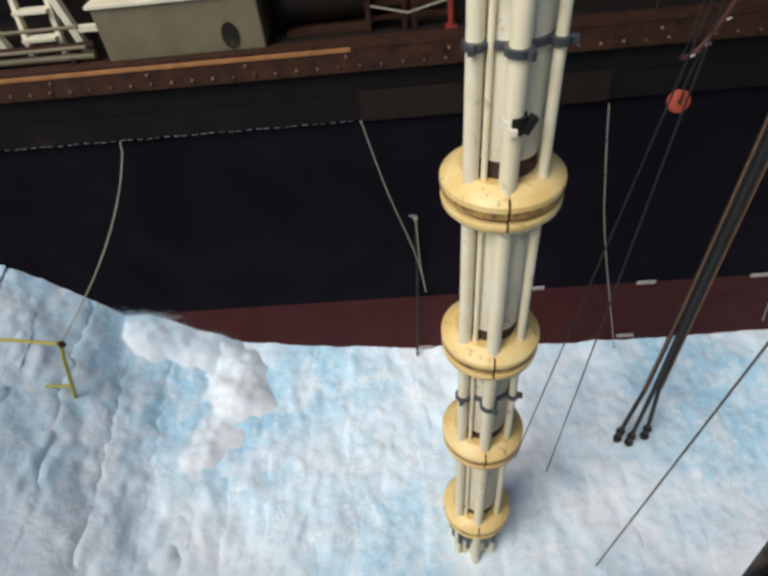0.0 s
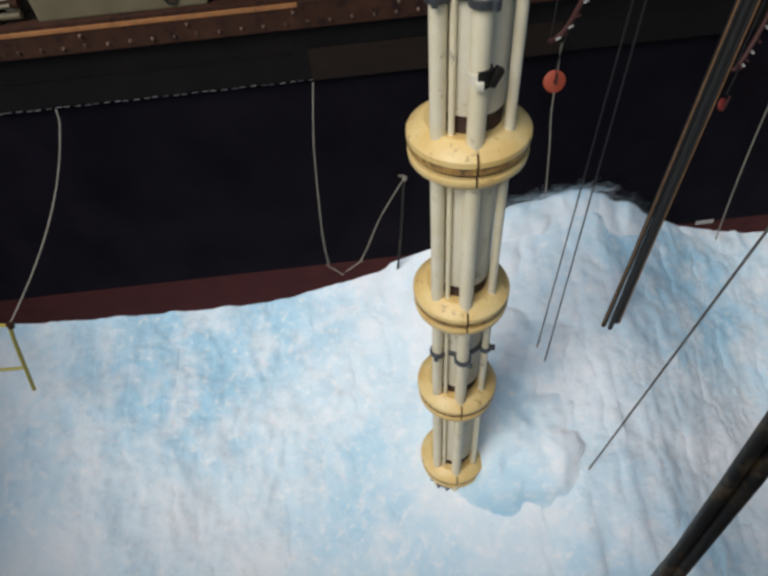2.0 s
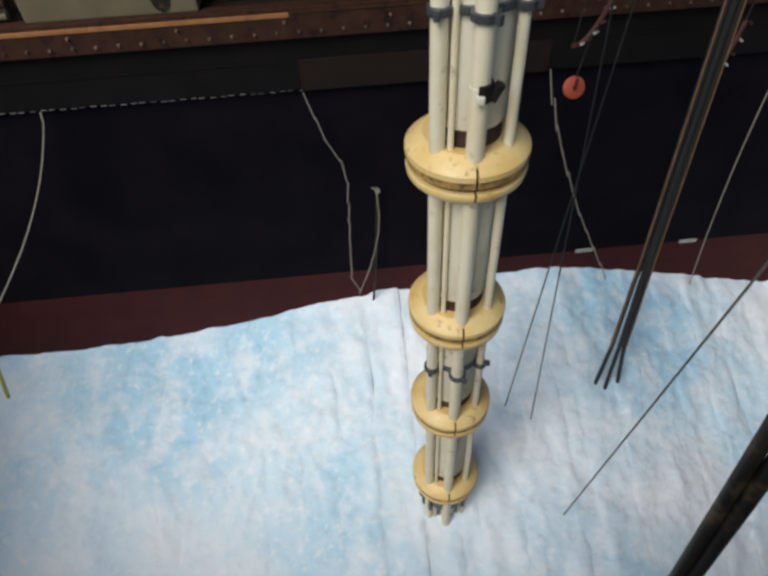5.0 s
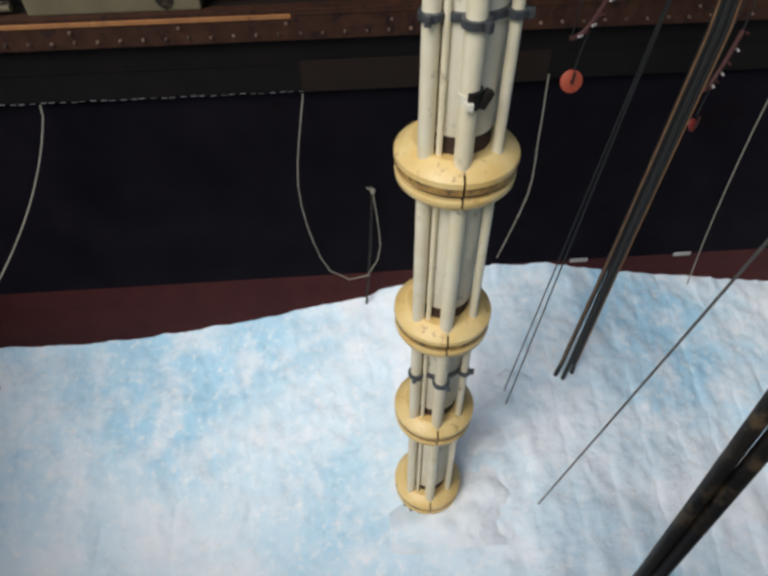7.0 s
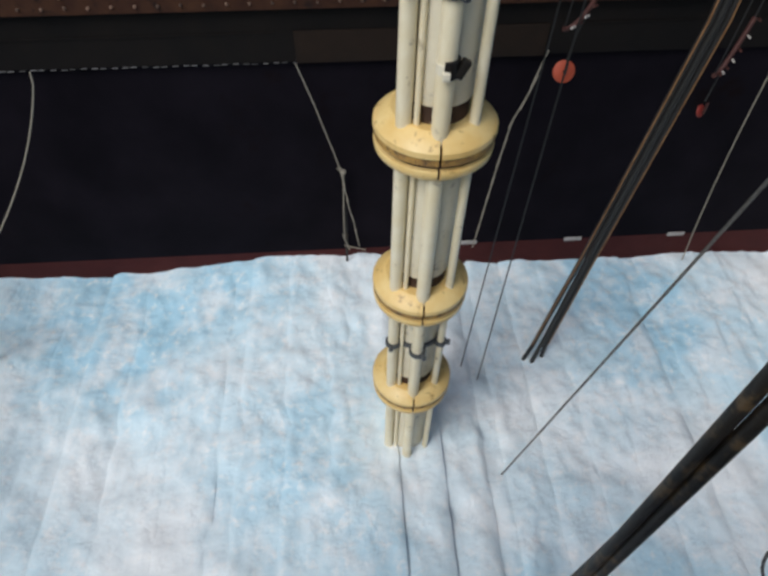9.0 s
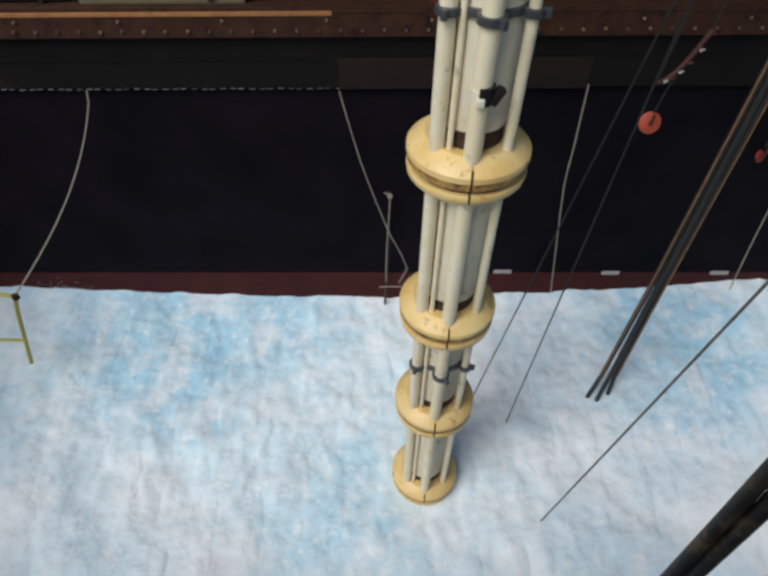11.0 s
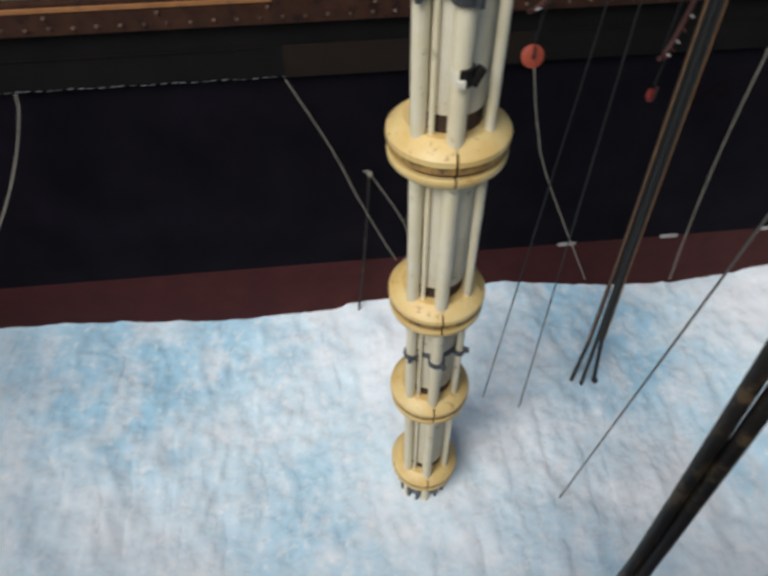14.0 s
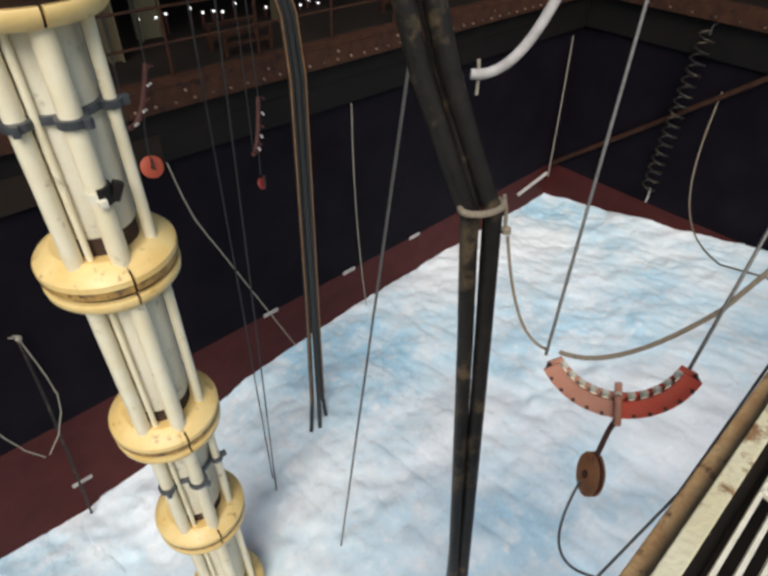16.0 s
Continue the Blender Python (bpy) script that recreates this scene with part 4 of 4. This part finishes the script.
def spray(seed, count, surface, spread, reach, parent):
    """Loose drops thrown off a crest."""
    r = random.Random(seed)
    verts, faces = [], []
    corners = ((1, 0, 0), (-1, 0, 0), (0, 1, 0), (0, -1, 0), (0, 0, 1), (0, 0, -1))
    for i in range(count):
        u, v = spread(r)
        size = r.uniform(0.004, 0.012)
        mid = Vector((u + r.gauss(0, 0.15), v, surface(u, v) + r.expovariate(1 / reach)))
        start = len(verts)
        verts += [tuple(mid + Vector(c) * size) for c in corners]
        faces += [(start + a, start + b, start + c) for a in (0, 1) for b in (2, 3) for c in (4, 5)]
    me = bpy.data.meshes.new("spray_drops")
    me.from_pydata(verts, [], faces)
    me.materials.append(spray_foam)
    ob = tagged(new("spray_drops", me), "fine white drops flung off the foam", kind="stuff")
    ob.parent = parent
    return ob


def breaker(k, back, front, tall, y0, y1):
    """A ragged roller of foam along the head of a wave: a steep face and a long back that sinks into the water."""
    def wander(v):
        return 1.3 * noise.noise(Vector((v * 0.35, 5.0 * k, 0))) + 0.55 * noise.noise(Vector((v * 1.1, 9.0 * k, 0)))

    def height(u, v):
        w = u + wander(v)
        ends = min(1.0, (v - y0) / 2.0, (y1 + 2.5 - v) / 2.0)
        core = math.exp(-(w / (front if w > 0 else back)) ** 2 / 2)
        return tall * (core * ends - 1) - 0.25 * max(0.0, abs(w) - 0.8) ** 2 + billow(u, v, k) * (0.12 + 0.6 * core)

    def spread(r):
        v = r.uniform(y0 + 1, y1)
        return r.gauss(0.0, 0.35) - wander(v), v
    crest = sheet("water_breaker", "ragged white crest of a breaking wave", np.linspace(-4.5, 2.4, 120), np.linspace(y0, y1, int((y1 - y0) / 0.065)), height, spray_foam)
    spray(60 + k, 5000, height, spread, 0.07, crest)
    return crest


def splash(k, wide, deep, tall):
    """Foam thrown up against the wall, ragged on top."""
    def height(u, v):
        core = math.exp(-(u / wide) ** 2 / 2 - (v / deep) ** 2 / 2)
        return tall * (core - 1) - 2.5 * (u / 4.0) ** 4 - 1.6 * (v / 3.5) ** 4 + billow(u, v, k + 5) * (0.15 + 0.85 * core)

    def spread(r):
        return r.gauss(0, wide * 0.7), min(-0.03, r.gauss(-0.25, deep * 0.5))
    heap = sheet("water_splash", "heap of foam thrown against the wall", np.linspace(-4.0, 4.0, 130), np.linspace(-3.5, 0.3, 62), height, spray_foam)
    spray(80 + k, 7000, height, spread, 0.09, heap)
    return heap


breakers = [breaker(1, 2.2, 0.9, 1.0, -7.5, 0.2), breaker(2, 2.0, 0.75, 0.9, -7.5, 0.2), breaker(3, 1.4, 1.0, 0.8, -6.0, -1.0)]
splashes = [splash(1, 1.6, 0.9, 1.0), splash(2, 1.4, 0.9, 0.9), splash(3, 1.7, 1.0, 1.1)]


# ---- what moves ----
def lay_rope(bits, rows):
    """Keys each piece of a rope along a smooth line; rows: the time, then places in the wall's x and z."""
    n = len(bits)
    keyed = [[] for _ in bits]
    for t, *marks in rows:
        p = [Vector((x, 8.48, z)) for x, z in marks]
        pts = []
        for i in range(len(p) - 1):
            a, b, c, d = p[max(i - 1, 0)], p[i], p[i + 1], p[min(i + 2, len(p) - 1)]
            pts += [b + 0.5 * s * (c - a + s * (2 * a - 5 * b + 4 * c - d + s * (3 * (b - c) + d - a))) for s in (k / 24 for k in range(24))]
        pts.append(p[-1])
        run = [0.0]
        for a, b in zip(pts, pts[1:]):
            run.append(run[-1] + (b - a).length)
        for i in range(n):
            at = run[-1] * (i + 0.5) / n
            j = min(max(k for k in range(len(run)) if run[k] <= at), len(pts) - 2)
            way = (pts[j + 1] - pts[j]).normalized()
            turn = math.degrees(math.atan2(way.x, way.z))
            keyed[i].append((t, turn, pts[j] + way * (at - run[j])))
    for bit, line in zip(bits, keyed):
        walk(bit, [(t, pose(*mid, 0, turn, 0)) for t, turn, mid in line])


def hang(piece, y, z, rows):
    """Keys a hanging line by its low place and its slant."""
    keyed = []
    for t, x, dx, dy in rows:
        way = Vector((dx, dy, math.sqrt(1 - dx * dx - dy * dy)))
        keyed.append((t, Matrix.Translation((x, y, z)) @ Vector((0, 0, 1)).rotation_difference(way).to_matrix().to_4x4()))
    walk(piece, keyed)


def motions():
    SWING = [(0.0, -0.22, 0.67), (0.5, -0.11, 0.61), (1.0, 0.01, 0.42), (1.5, 0.06, 0.16), (2.0, -0.13, -0.07), (2.5, -0.12, -0.35), (3.0, 0.15, -0.38), (3.5, -0.10, -0.94), (4.0, -0.11, -0.88), (6.5, -0.67, -0.47), (7.0, -0.61, -0.22), (7.5, -0.62, 0.30), (8.0, -0.48, 0.44), (10.5, 0.41, 1.16), (11.0, 0.39, 1.04), (11.5, 0.34, 0.88), (12.0, 0.24, 0.64), (12.5, 0.17, 0.34), (13.0, 0.07, -0.02), (13.5, 0.15, -0.40), (14.0, 0.08, -0.65), (14.5, 0.37, -0.80), (15.0, 0.58, -0.84), (15.5, 0.41, -0.70), (16.0, 0.37, -0.69)]
    walk(riser_thing, [(t, pose(*AXIS, TOP, rx, ry, 0)) for t, rx, ry in SWING])
    for x, lane in lanes:
        rows = []
        for t in TIMES:
            at = x + sway(t)
            lo, hi = level(at - LANE / 2, t), level(at + LANE / 2, t)
            rows.append((t, pose(at, SHORE, (lo + hi) / 2, math.degrees(math.atan(-lean(at, t)))) @ pose(0, 0, 0, 0, -math.degrees(math.atan((hi - lo) / LANE)))))
        walk(lane, rows)
    # crests: time, place along the pool, and how far they stand out of the water
    for piece, turn, rows in (
            (breakers[0], 0, ((0.0, -5.9, 0.08), (0.5, -3.2, 0.14), (1.0, -1.3, 0.08), (1.5, 0.7, 0.0), (2.0, 2.4, -0.05), (2.5, 4.0, -0.9), (3.0, 5.0, -6.0), (16.0, 5.0, -6.0))),
            (breakers[1], 0, ((0.0, -10.0, -6.0), (9.5, -10.0, -4.0), (10.0, -9.5, -1.2), (10.5, -8.6, -0.1), (11.0, -7.4, -0.15), (11.5, -6.4, 0.03), (12.0, -5.0, 0.12), (12.5, -3.2, 0.10), (13.0, -1.4, 0.06), (13.5, 0.8, 0.0), (14.0, 2.2, -0.4), (14.5, 3.0, -1.5), (16.0, 3.0, -6.0))),
            (breakers[2], 180, ((0.0, 3.0, -6.0), (5.5, 3.0, -1.5), (6.5, 2.6, -0.5), (7.0, 1.7, 0.0), (7.5, 0.5, 0.05), (8.0, -1.2, 0.0), (8.6, -2.5, -0.6), (9.5, -3.0, -1.8), (16.0, -3.0, -6.0))),
            (splashes[0], 0, ((0.0, -8.0, -0.3), (0.5, -5.2, 0.0), (1.0, -3.4, 0.15), (1.5, -1.6, 0.05), (2.0, -0.4, -0.6), (3.0, 0.0, -6.0), (16.0, 0.0, -6.0))),
            (splashes[1], 0, ((0.0, -9.0, -6.0), (9.5, -9.0, -4.0), (11.0, -8.4, -0.2), (11.5, -7.8, 0.1), (12.0, -7.2, 0.2), (12.5, -4.4, 0.15), (13.0, -2.6, 0.15), (13.5, -0.8, 0.0), (14.0, 0.4, -0.8), (15.0, 0.5, -6.0), (16.0, 0.5, -6.0))),
            (splashes[2], 0, ((0.0, 0.0, -6.0), (1.0, 0.3, -1.2), (1.5, 0.8, -0.1), (2.0, 2.8, 0.2), (2.5, 5.6, 0.2), (3.0, 6.6, 0.2), (3.5, 7.4, 0.1), (4.0, 8.6, -0.8), (5.0, 9.2, -6.0), (16.0, 9.2, -6.0)))):
        keyed = []
        for t, x, rise in rows:
            fall = math.degrees(math.atan(lean(x, t)))
            if turn:
                keyed.append((t, pose(x, 2.2, level(x, t) + lean(x, t) * (SHORE - 2.2) + rise, fall, 0, 180)))
            else:
                keyed.append((t, pose(x, SHORE, level(x, t) + rise, -fall, 0, 0)))
        walk(piece, keyed)
    walk(hanger_one, [(t, pose(x, 7.2, z, 0, 4 * (x - 2.2), 0)) for t, x, z in ((0, 2.8, 6.54), (0.5, 2.49, 6.51), (1, 2.22, 6.45), (1.5, 1.97, 6.33), (2, 1.82, 6.22), (2.5, 1.73, 6.19), (3, 1.71, 6.16), (3.5, 1.93, 6.2), (4, 2.09, 6.22), (6.5, 2.31, 6.59), (7, 2.18, 6.6), (7.5, 2.11, 6.53), (8, 2.07, 6.48), (10.5, 2.7, 6.14), (11, 2.89, 6.08), (11.5, 2.92, 6.12), (12, 2.87, 6.15), (12.5, 2.66, 6.27), (13, 2.39, 6.39), (13.5, 2.09, 6.53), (14, 1.79, 6.72), (14.5, 1.53, 6.92), (15, 1.41, 6.91), (15.5, 1.42, 6.8), (16, 1.61, 6.65))])
    walk(hanger_two, [(t, pose(x, 7.2, z, 0, 4 * (x - 3.8), 35)) for t, x, z in ((0, 4.8, 5.6), (1.5, 4.59, 5.51), (7, 4.26, 5.79), (11, 4.75, 5.5), (14, 3.73, 6.0), (14.5, 3.38, 6.19), (15, 3.14, 6.23), (16, 3.3, 5.77))])
    hang(umbilical, 6.1, -0.4, ((0, 3.32, 0.016, -0.011), (0.5, 3.39, -0.003, 0.002), (1, 3.51, -0.005, 0.003), (1.5, 3.23, 0.021, -0.015), (2, 3.27, 0.018, -0.013), (2.5, 3.37, 0.004, -0.003), (3, 3.15, 0.018, -0.013), (3.5, 3.93, -0.039, 0.027), (4, 4.07, -0.053, 0.036), (6.5, 3.42, -0.012, 0.008), (7, 3.01, 0.024, -0.017), (7.5, 2.42, 0.074, -0.054), (8, 2.2, 0.092, -0.068), (10.5, 3.28, 0.022, -0.016), (11, 3.32, 0.018, -0.013), (11.5, 3.1, 0.035, -0.025), (12, 2.93, 0.038, -0.027), (12.5, 2.96, 0.03, -0.021), (13, 3.17, 0.025, -0.018), (13.5, 3.47, -0.025, 0.016), (14, 3.92, -0.045, 0.03), (14.5, 4.16, -0.066, 0.044), (15, 3.81, -0.036, 0.025), (15.5, 3.75, -0.029, 0.02), (16, 3.34, 0.003, -0.002)))
    hang(guide_one, 5.9, 0.2, ((0, 1.01, 0.109, -0.062), (0.5, 1.05, 0.104, -0.058), (1, 1.16, 0.06, -0.028), (1.5, 1.38, 0.057, -0.029), (2, 1.83, 0.022, -0.011), (2.5, 2.22, 0.006, -0.003), (3, 2.24, 0.013, -0.007), (3.5, 2.06, 0.015, -0.008), (4, 1.68, 0.04, -0.021), (6.5, 1.88, 0.03, -0.016), (7, 1.75, 0.066, -0.04), (7.5, 1.16, 0.088, -0.048), (8, 1.11, 0.012, -0.004), (10.5, 0.75, 0.119, -0.062), (11, 0.64, 0.133, -0.071), (11.5, 0.66, 0.132, -0.071), (12, 0.71, 0.126, -0.069), (12.5, 0.87, 0.102, -0.053), (13, 1.01, 0.088, -0.045), (13.5, 1.45, 0.062, -0.033), (14, 1.66, 0.036, -0.018), (14.5, 2.07, 0.035, -0.021), (15, 2.2, 0.028, -0.018), (15.5, 2.02, 0.026, -0.015), (16, 1.95, -0.002, 0.001)))
    hang(guide_two, 5.6, 0.2, ((0, 1.56, 0.054, -0.031), (0.5, 1.68, 0.034, -0.018), (1, 1.65, 0.032, -0.017), (1.5, 1.71, 0.011, -0.006), (2, 1.92, 0.011, -0.006), (2.5, 2.34, -0.014, 0.008), (3, 2.5, -0.03, 0.016), (3.5, 2.55, -0.027, 0.015), (4, 2.33, -0.051, 0.024), (6.5, 2.06, 0.01, -0.006), (7, 1.73, 0.054, -0.032), (7.5, 1.35, 0.04, -0.02), (8, 1.34, -0.005, 0.002), (10.5, 1.41, 0.067, -0.036), (11, 1.42, 0.06, -0.031), (11.5, 1.25, 0.066, -0.034), (12, 1.24, 0.062, -0.032), (12.5, 1.42, 0.036, -0.017), (13, 1.73, 0.006, -0.003), (13.5, 2.07, -0.008, 0.004), (14, 2.35, -0.013, 0.007), (14.5, 2.49, 0, 0), (15, 2.19, 0.011, -0.007), (15.5, 1.82, 0.035, -0.02), (16, 1.84, 0.021, -0.011)))
    hang(tugger, 3.75, 0.2, ((0, 2.21, 0.05, -0.055), (0.5, 2.15, 0.059, -0.067), (1, 2.13, 0.061, -0.071), (1.5, 2.15, 0.062, -0.072), (2, 2.29, 0.051, -0.059), (2.5, 2.49, 0.05, -0.061), (3, 2.64, 0.053, -0.072), (3.5, 2.91, 0.052, -0.074), (4, 2.58, 0.049, -0.062), (6.5, 2.59, 0.047, -0.057), (7, 2.02, 0.07, -0.086), (7.5, 1.45, 0.09, -0.105), (8, 1.16, 0.1, -0.111), (10.5, 2.07, 0.075, -0.091), (11, 1.88, 0.075, -0.084), (11.5, 1.75, 0.083, -0.097), (12, 1.82, 0.074, -0.083), (12.5, 1.98, 0.065, -0.072), (13, 2.17, 0.054, -0.06), (13.5, 2.4, 0.035, -0.036), (14, 2.77, 0.031, -0.036), (14.5, 3.05, 0.023, -0.027), (15, 2.76, 0.036, -0.046), (15.5, 2.26, 0.05, -0.059), (16, 1.95, 0.058, -0.064)))
    walk(hose_pair, [(t, pose(1.32 + dx, 1.46 + dy, 8.83, rx, ry, 0)) for t, rx, ry, dx, dy in ((0, -0.86, -0.65, 0.04, -0.05), (0.5, -1.05, -0.8, 0.08, -0.12), (1, -0.55, -0.43, 0.12, -0.19), (1.5, -0.63, -0.47, 0.09, -0.14), (2, -1.38, -1.01, 0.05, -0.06), (2.5, -1.92, -1.39, 0.04, -0.06), (3, -2.32, -1.67, 0.05, -0.06), (3.5, -2.73, -2.01, 0.04, -0.06), (4, -3.1, -2.33, 0.03, -0.04), (6.5, -2.91, -2.33, 0.01, -0.01), (7, -0.87, -0.79, 0.04, -0.06), (7.5, 1.13, 0.47, 0.08, -0.12), (8, 2.15, 0.93, 0.12, -0.17), (10.5, -0.26, -0.2, 0.11, -0.15), (11, 0.15, 0.08, 0.1, -0.14), (11.5, 0.99, 0.64, 0.1, -0.14), (12, 1.36, 0.88, 0.09, -0.13), (12.5, 1.2, 0.78, 0.07, -0.11), (13, 0.44, 0.21, 0.05, -0.08), (13.5, -1.13, -0.95, 0.01, -0.02), (14, -2.15, -1.66, -0.01, 0.01), (14.5, -2.54, -1.96, -0.02, 0.06), (15, -2.55, -1.96, -0.02, 0.09), (15.5, -2.11, -1.59, -0.01, 0.05), (16, -1.99, -1.49, -0.01, 0))])
    # the saddle and its slings bob together
    BOB = ((0.0, (0.16, 0.17, 0.25)), (14.5, (0.16, 0.17, 0.25)), (15.0, (0.16, 0.17, 0.25)), (15.5, (-0.01, 0.09, 0.06)), (16.0, (-0.01, -0.02, -0.03)))
    for piece in slung:
        home = piece.matrix_basis.copy()
        walk(piece, [(t, Matrix.Translation(shift) @ home) for t, shift in BOB])
    walk(strap_rope, [(t, Matrix.Translation(Vector(shift) / 2)) for t, shift in BOB])
    LOOP = ((0, (-1.42, 4.53), (-0.98, 2.93), (-0.82, 1.93), (-0.89, 2.65), (-0.93, 3.86)), (0.5, (-1.04, 4.69), (-0.01, 3.25), (-0.08, 1.88), (-0.55, 2.69), (-0.78, 3.81)), (1, (-1.3, 4.67), (-0.63, 3.69), (-0.09, 2.74), (-0.43, 3.24), (-0.8, 3.84)), (1.5, (-1.38, 4.84), (-1.16, 2.63), (-0.5, 1.34), (-0.29, 2.52), (-0.74, 3.81)), (2, (-1.94, 4.28), (-2.05, 1.7), (-1.44, 1.6), (-0.84, 2.86), (-0.31, 3.8)), (2.5, (-2.21, 4.27), (-2.85, 2.12), (-1.72, 2.91), (-0.53, 3.33), (-0.02, 3.74)), (3, (-2.33, 4.39), (-2.75, 2.49), (-2.05, 2.13), (-0.96, 2.17), (-0.58, 3.73)), (3.5, (-1.73, 4.56), (-1.39, 2.98), (-1.29, 1.53), (-1.02, 2.09), (-0.83, 3.76)), (4, (-1.2, 4.99), (-0.63, 3.92), (-0.69, 0.64), (-0.57, 2.75), (-0.64, 3.81)), (6.5, (-2.19, 3.81), (-2.3, 1.98), (-1.52, 1.99), (-0.77, 2.84), (-0.58, 3.84)), (7, (-2.01, 3.91), (-1.68, 2), (-0.97, 1.55), (-0.53, 2.31), (-0.63, 3.9)), (7.5, (-1.4, 4.33), (-1.08, 2.37), (-1.01, 1.32), (-0.46, 1.9), (-0.86, 3.87)), (8, (-1.43, 4.76), (-1.14, 3.61), (-0.82, 2.23), (-1.24, 2.1), (-1.2, 3.75)), (10.5, (-1.33, 4.83), (-0.98, 3.26), (-0.96, 0.9), (-0.9, 2.65), (-0.87, 3.82)), (11, (-1.4, 4.45), (-0.96, 2.98), (-0.56, 1.8), (-0.97, 1.33), (-0.89, 3.78)), (11.5, (-1.56, 4.53), (-1.33, 2.57), (-1, 1.17), (-0.81, 2.55), (-0.8, 3.87)), (12, (-1.8, 4.24), (-1.93, 2.02), (-1.13, 1.45), (-0.62, 2.46), (-0.78, 3.88)), (12.5, (-2.01, 4.15), (-2.24, 2.25), (-1.64, 1.6), (-1.06, 1.68), (-0.74, 3.83)), (13, (-1.79, 4.55), (-1.97, 2.61), (-1.52, 2), (-1.19, 2.25), (-0.73, 3.87)), (13.5, (-1.56, 4.7), (-1.21, 3.1), (-0.64, 1.86), (-0.28, 1.95), (-0.65, 3.92)), (14, (-1.08, 4.51), (-0.6, 3.21), (0.15, 1.54), (0.29, 2.47), (-0.43, 3.97)), (14.5, (-1.53, 4.43), (-1.01, 2.67), (-0.08, 1.68), (-0.12, 2.59), (-0.51, 3.97)), (15, (-1.76, 3.43), (-1.56, 1.95), (-1.15, 1.16), (-0.62, 2.21), (-0.71, 3.9)), (16, (-1.76, 3.43), (-1.56, 1.95), (-1.15, 1.16), (-0.62, 2.21), (-0.71, 3.9)))
    lay_rope(loop_bits, [(t, (-1.72, 5.90), *marks) for t, *marks in LOOP])
    walk(knot_ob, [(t, pose(marks[-1][0], 8.45, marks[-1][1])) for t, *marks in LOOP])
    walk(dark_hose, [(t, pose(marks[-1][0], 8.50, marks[-1][1], 0, 3 + 6 * (marks[-1][0] + 0.78), 0)) for t, *marks in LOOP])
    lay_rope(swing_bits, [(t, (2.33, 5.92), *marks) for t, *marks in ((0, (2.51, 4.59), (2.82, 2.84), (3.77, -1.08)), (0.5, (2.35, 5.19), (2.52, 3.97), (3.58, -0.26)), (1, (2.41, 4.75), (2.54, 3.47), (3.28, -0.04)), (1.5, (2.36, 4.8), (2.46, 3.65), (2.85, 0.76)), (2, (2.35, 4.93), (2.43, 4.11), (2.51, 3.12)), (2.5, (2.47, 4.85), (2.81, 4.08), (3.81, 3.12)), (3, (2.99, 5.29), (3.78, 4.75), (5.84, 2.75)), (3.5, (3.15, 4.74), (3.64, 3.99), (4.98, 2.12)), (4, (2.95, 4.61), (3.61, 3.34), (5.17, 0.61)), (6.5, (2.44, 4.69), (2.57, 3.48), (2.71, 1.37)), (7, (2.38, 4.89), (2.4, 3.61), (2.06, 2.03)), (7.5, (2.12, 5.28), (1.9, 4.66), (1.57, 2.91)), (8, (2.12, 5.36), (1.85, 4.82), (1.33, 2.56)), (10.5, (2.31, 4.7), (2.3, 3.79), (2.58, 1.05)), (11, (2.36, 4.85), (2.4, 3.77), (2.72, 1.09)), (11.5, (2.44, 4.83), (2.57, 3.66), (2.78, 1.26)), (12, (2.31, 5.05), (2.38, 3.94), (2.71, 1.63)), (12.5, (2.33, 4.95), (2.48, 3.43), (2.79, 1.51)), (13, (2.3, 4.98), (2.41, 3.86), (3.12, 0.89)), (13.5, (2.42, 4.93), (2.64, 3.8), (3.63, 0.3)), (14, (2.62, 4.73), (3.08, 3.49), (4.62, 0.44)), (14.5, (2.8, 4.77), (3.42, 3.31), (5.09, 0.87)), (15, (2.65, 4.72), (3.18, 3.48), (5.32, 0.92)), (15.5, (2.55, 4.88), (3, 3.75), (4.89, 0.94)), (16, (2.58, 4.81), (3.04, 3.65), (4.42, 0.3)))])


motions()
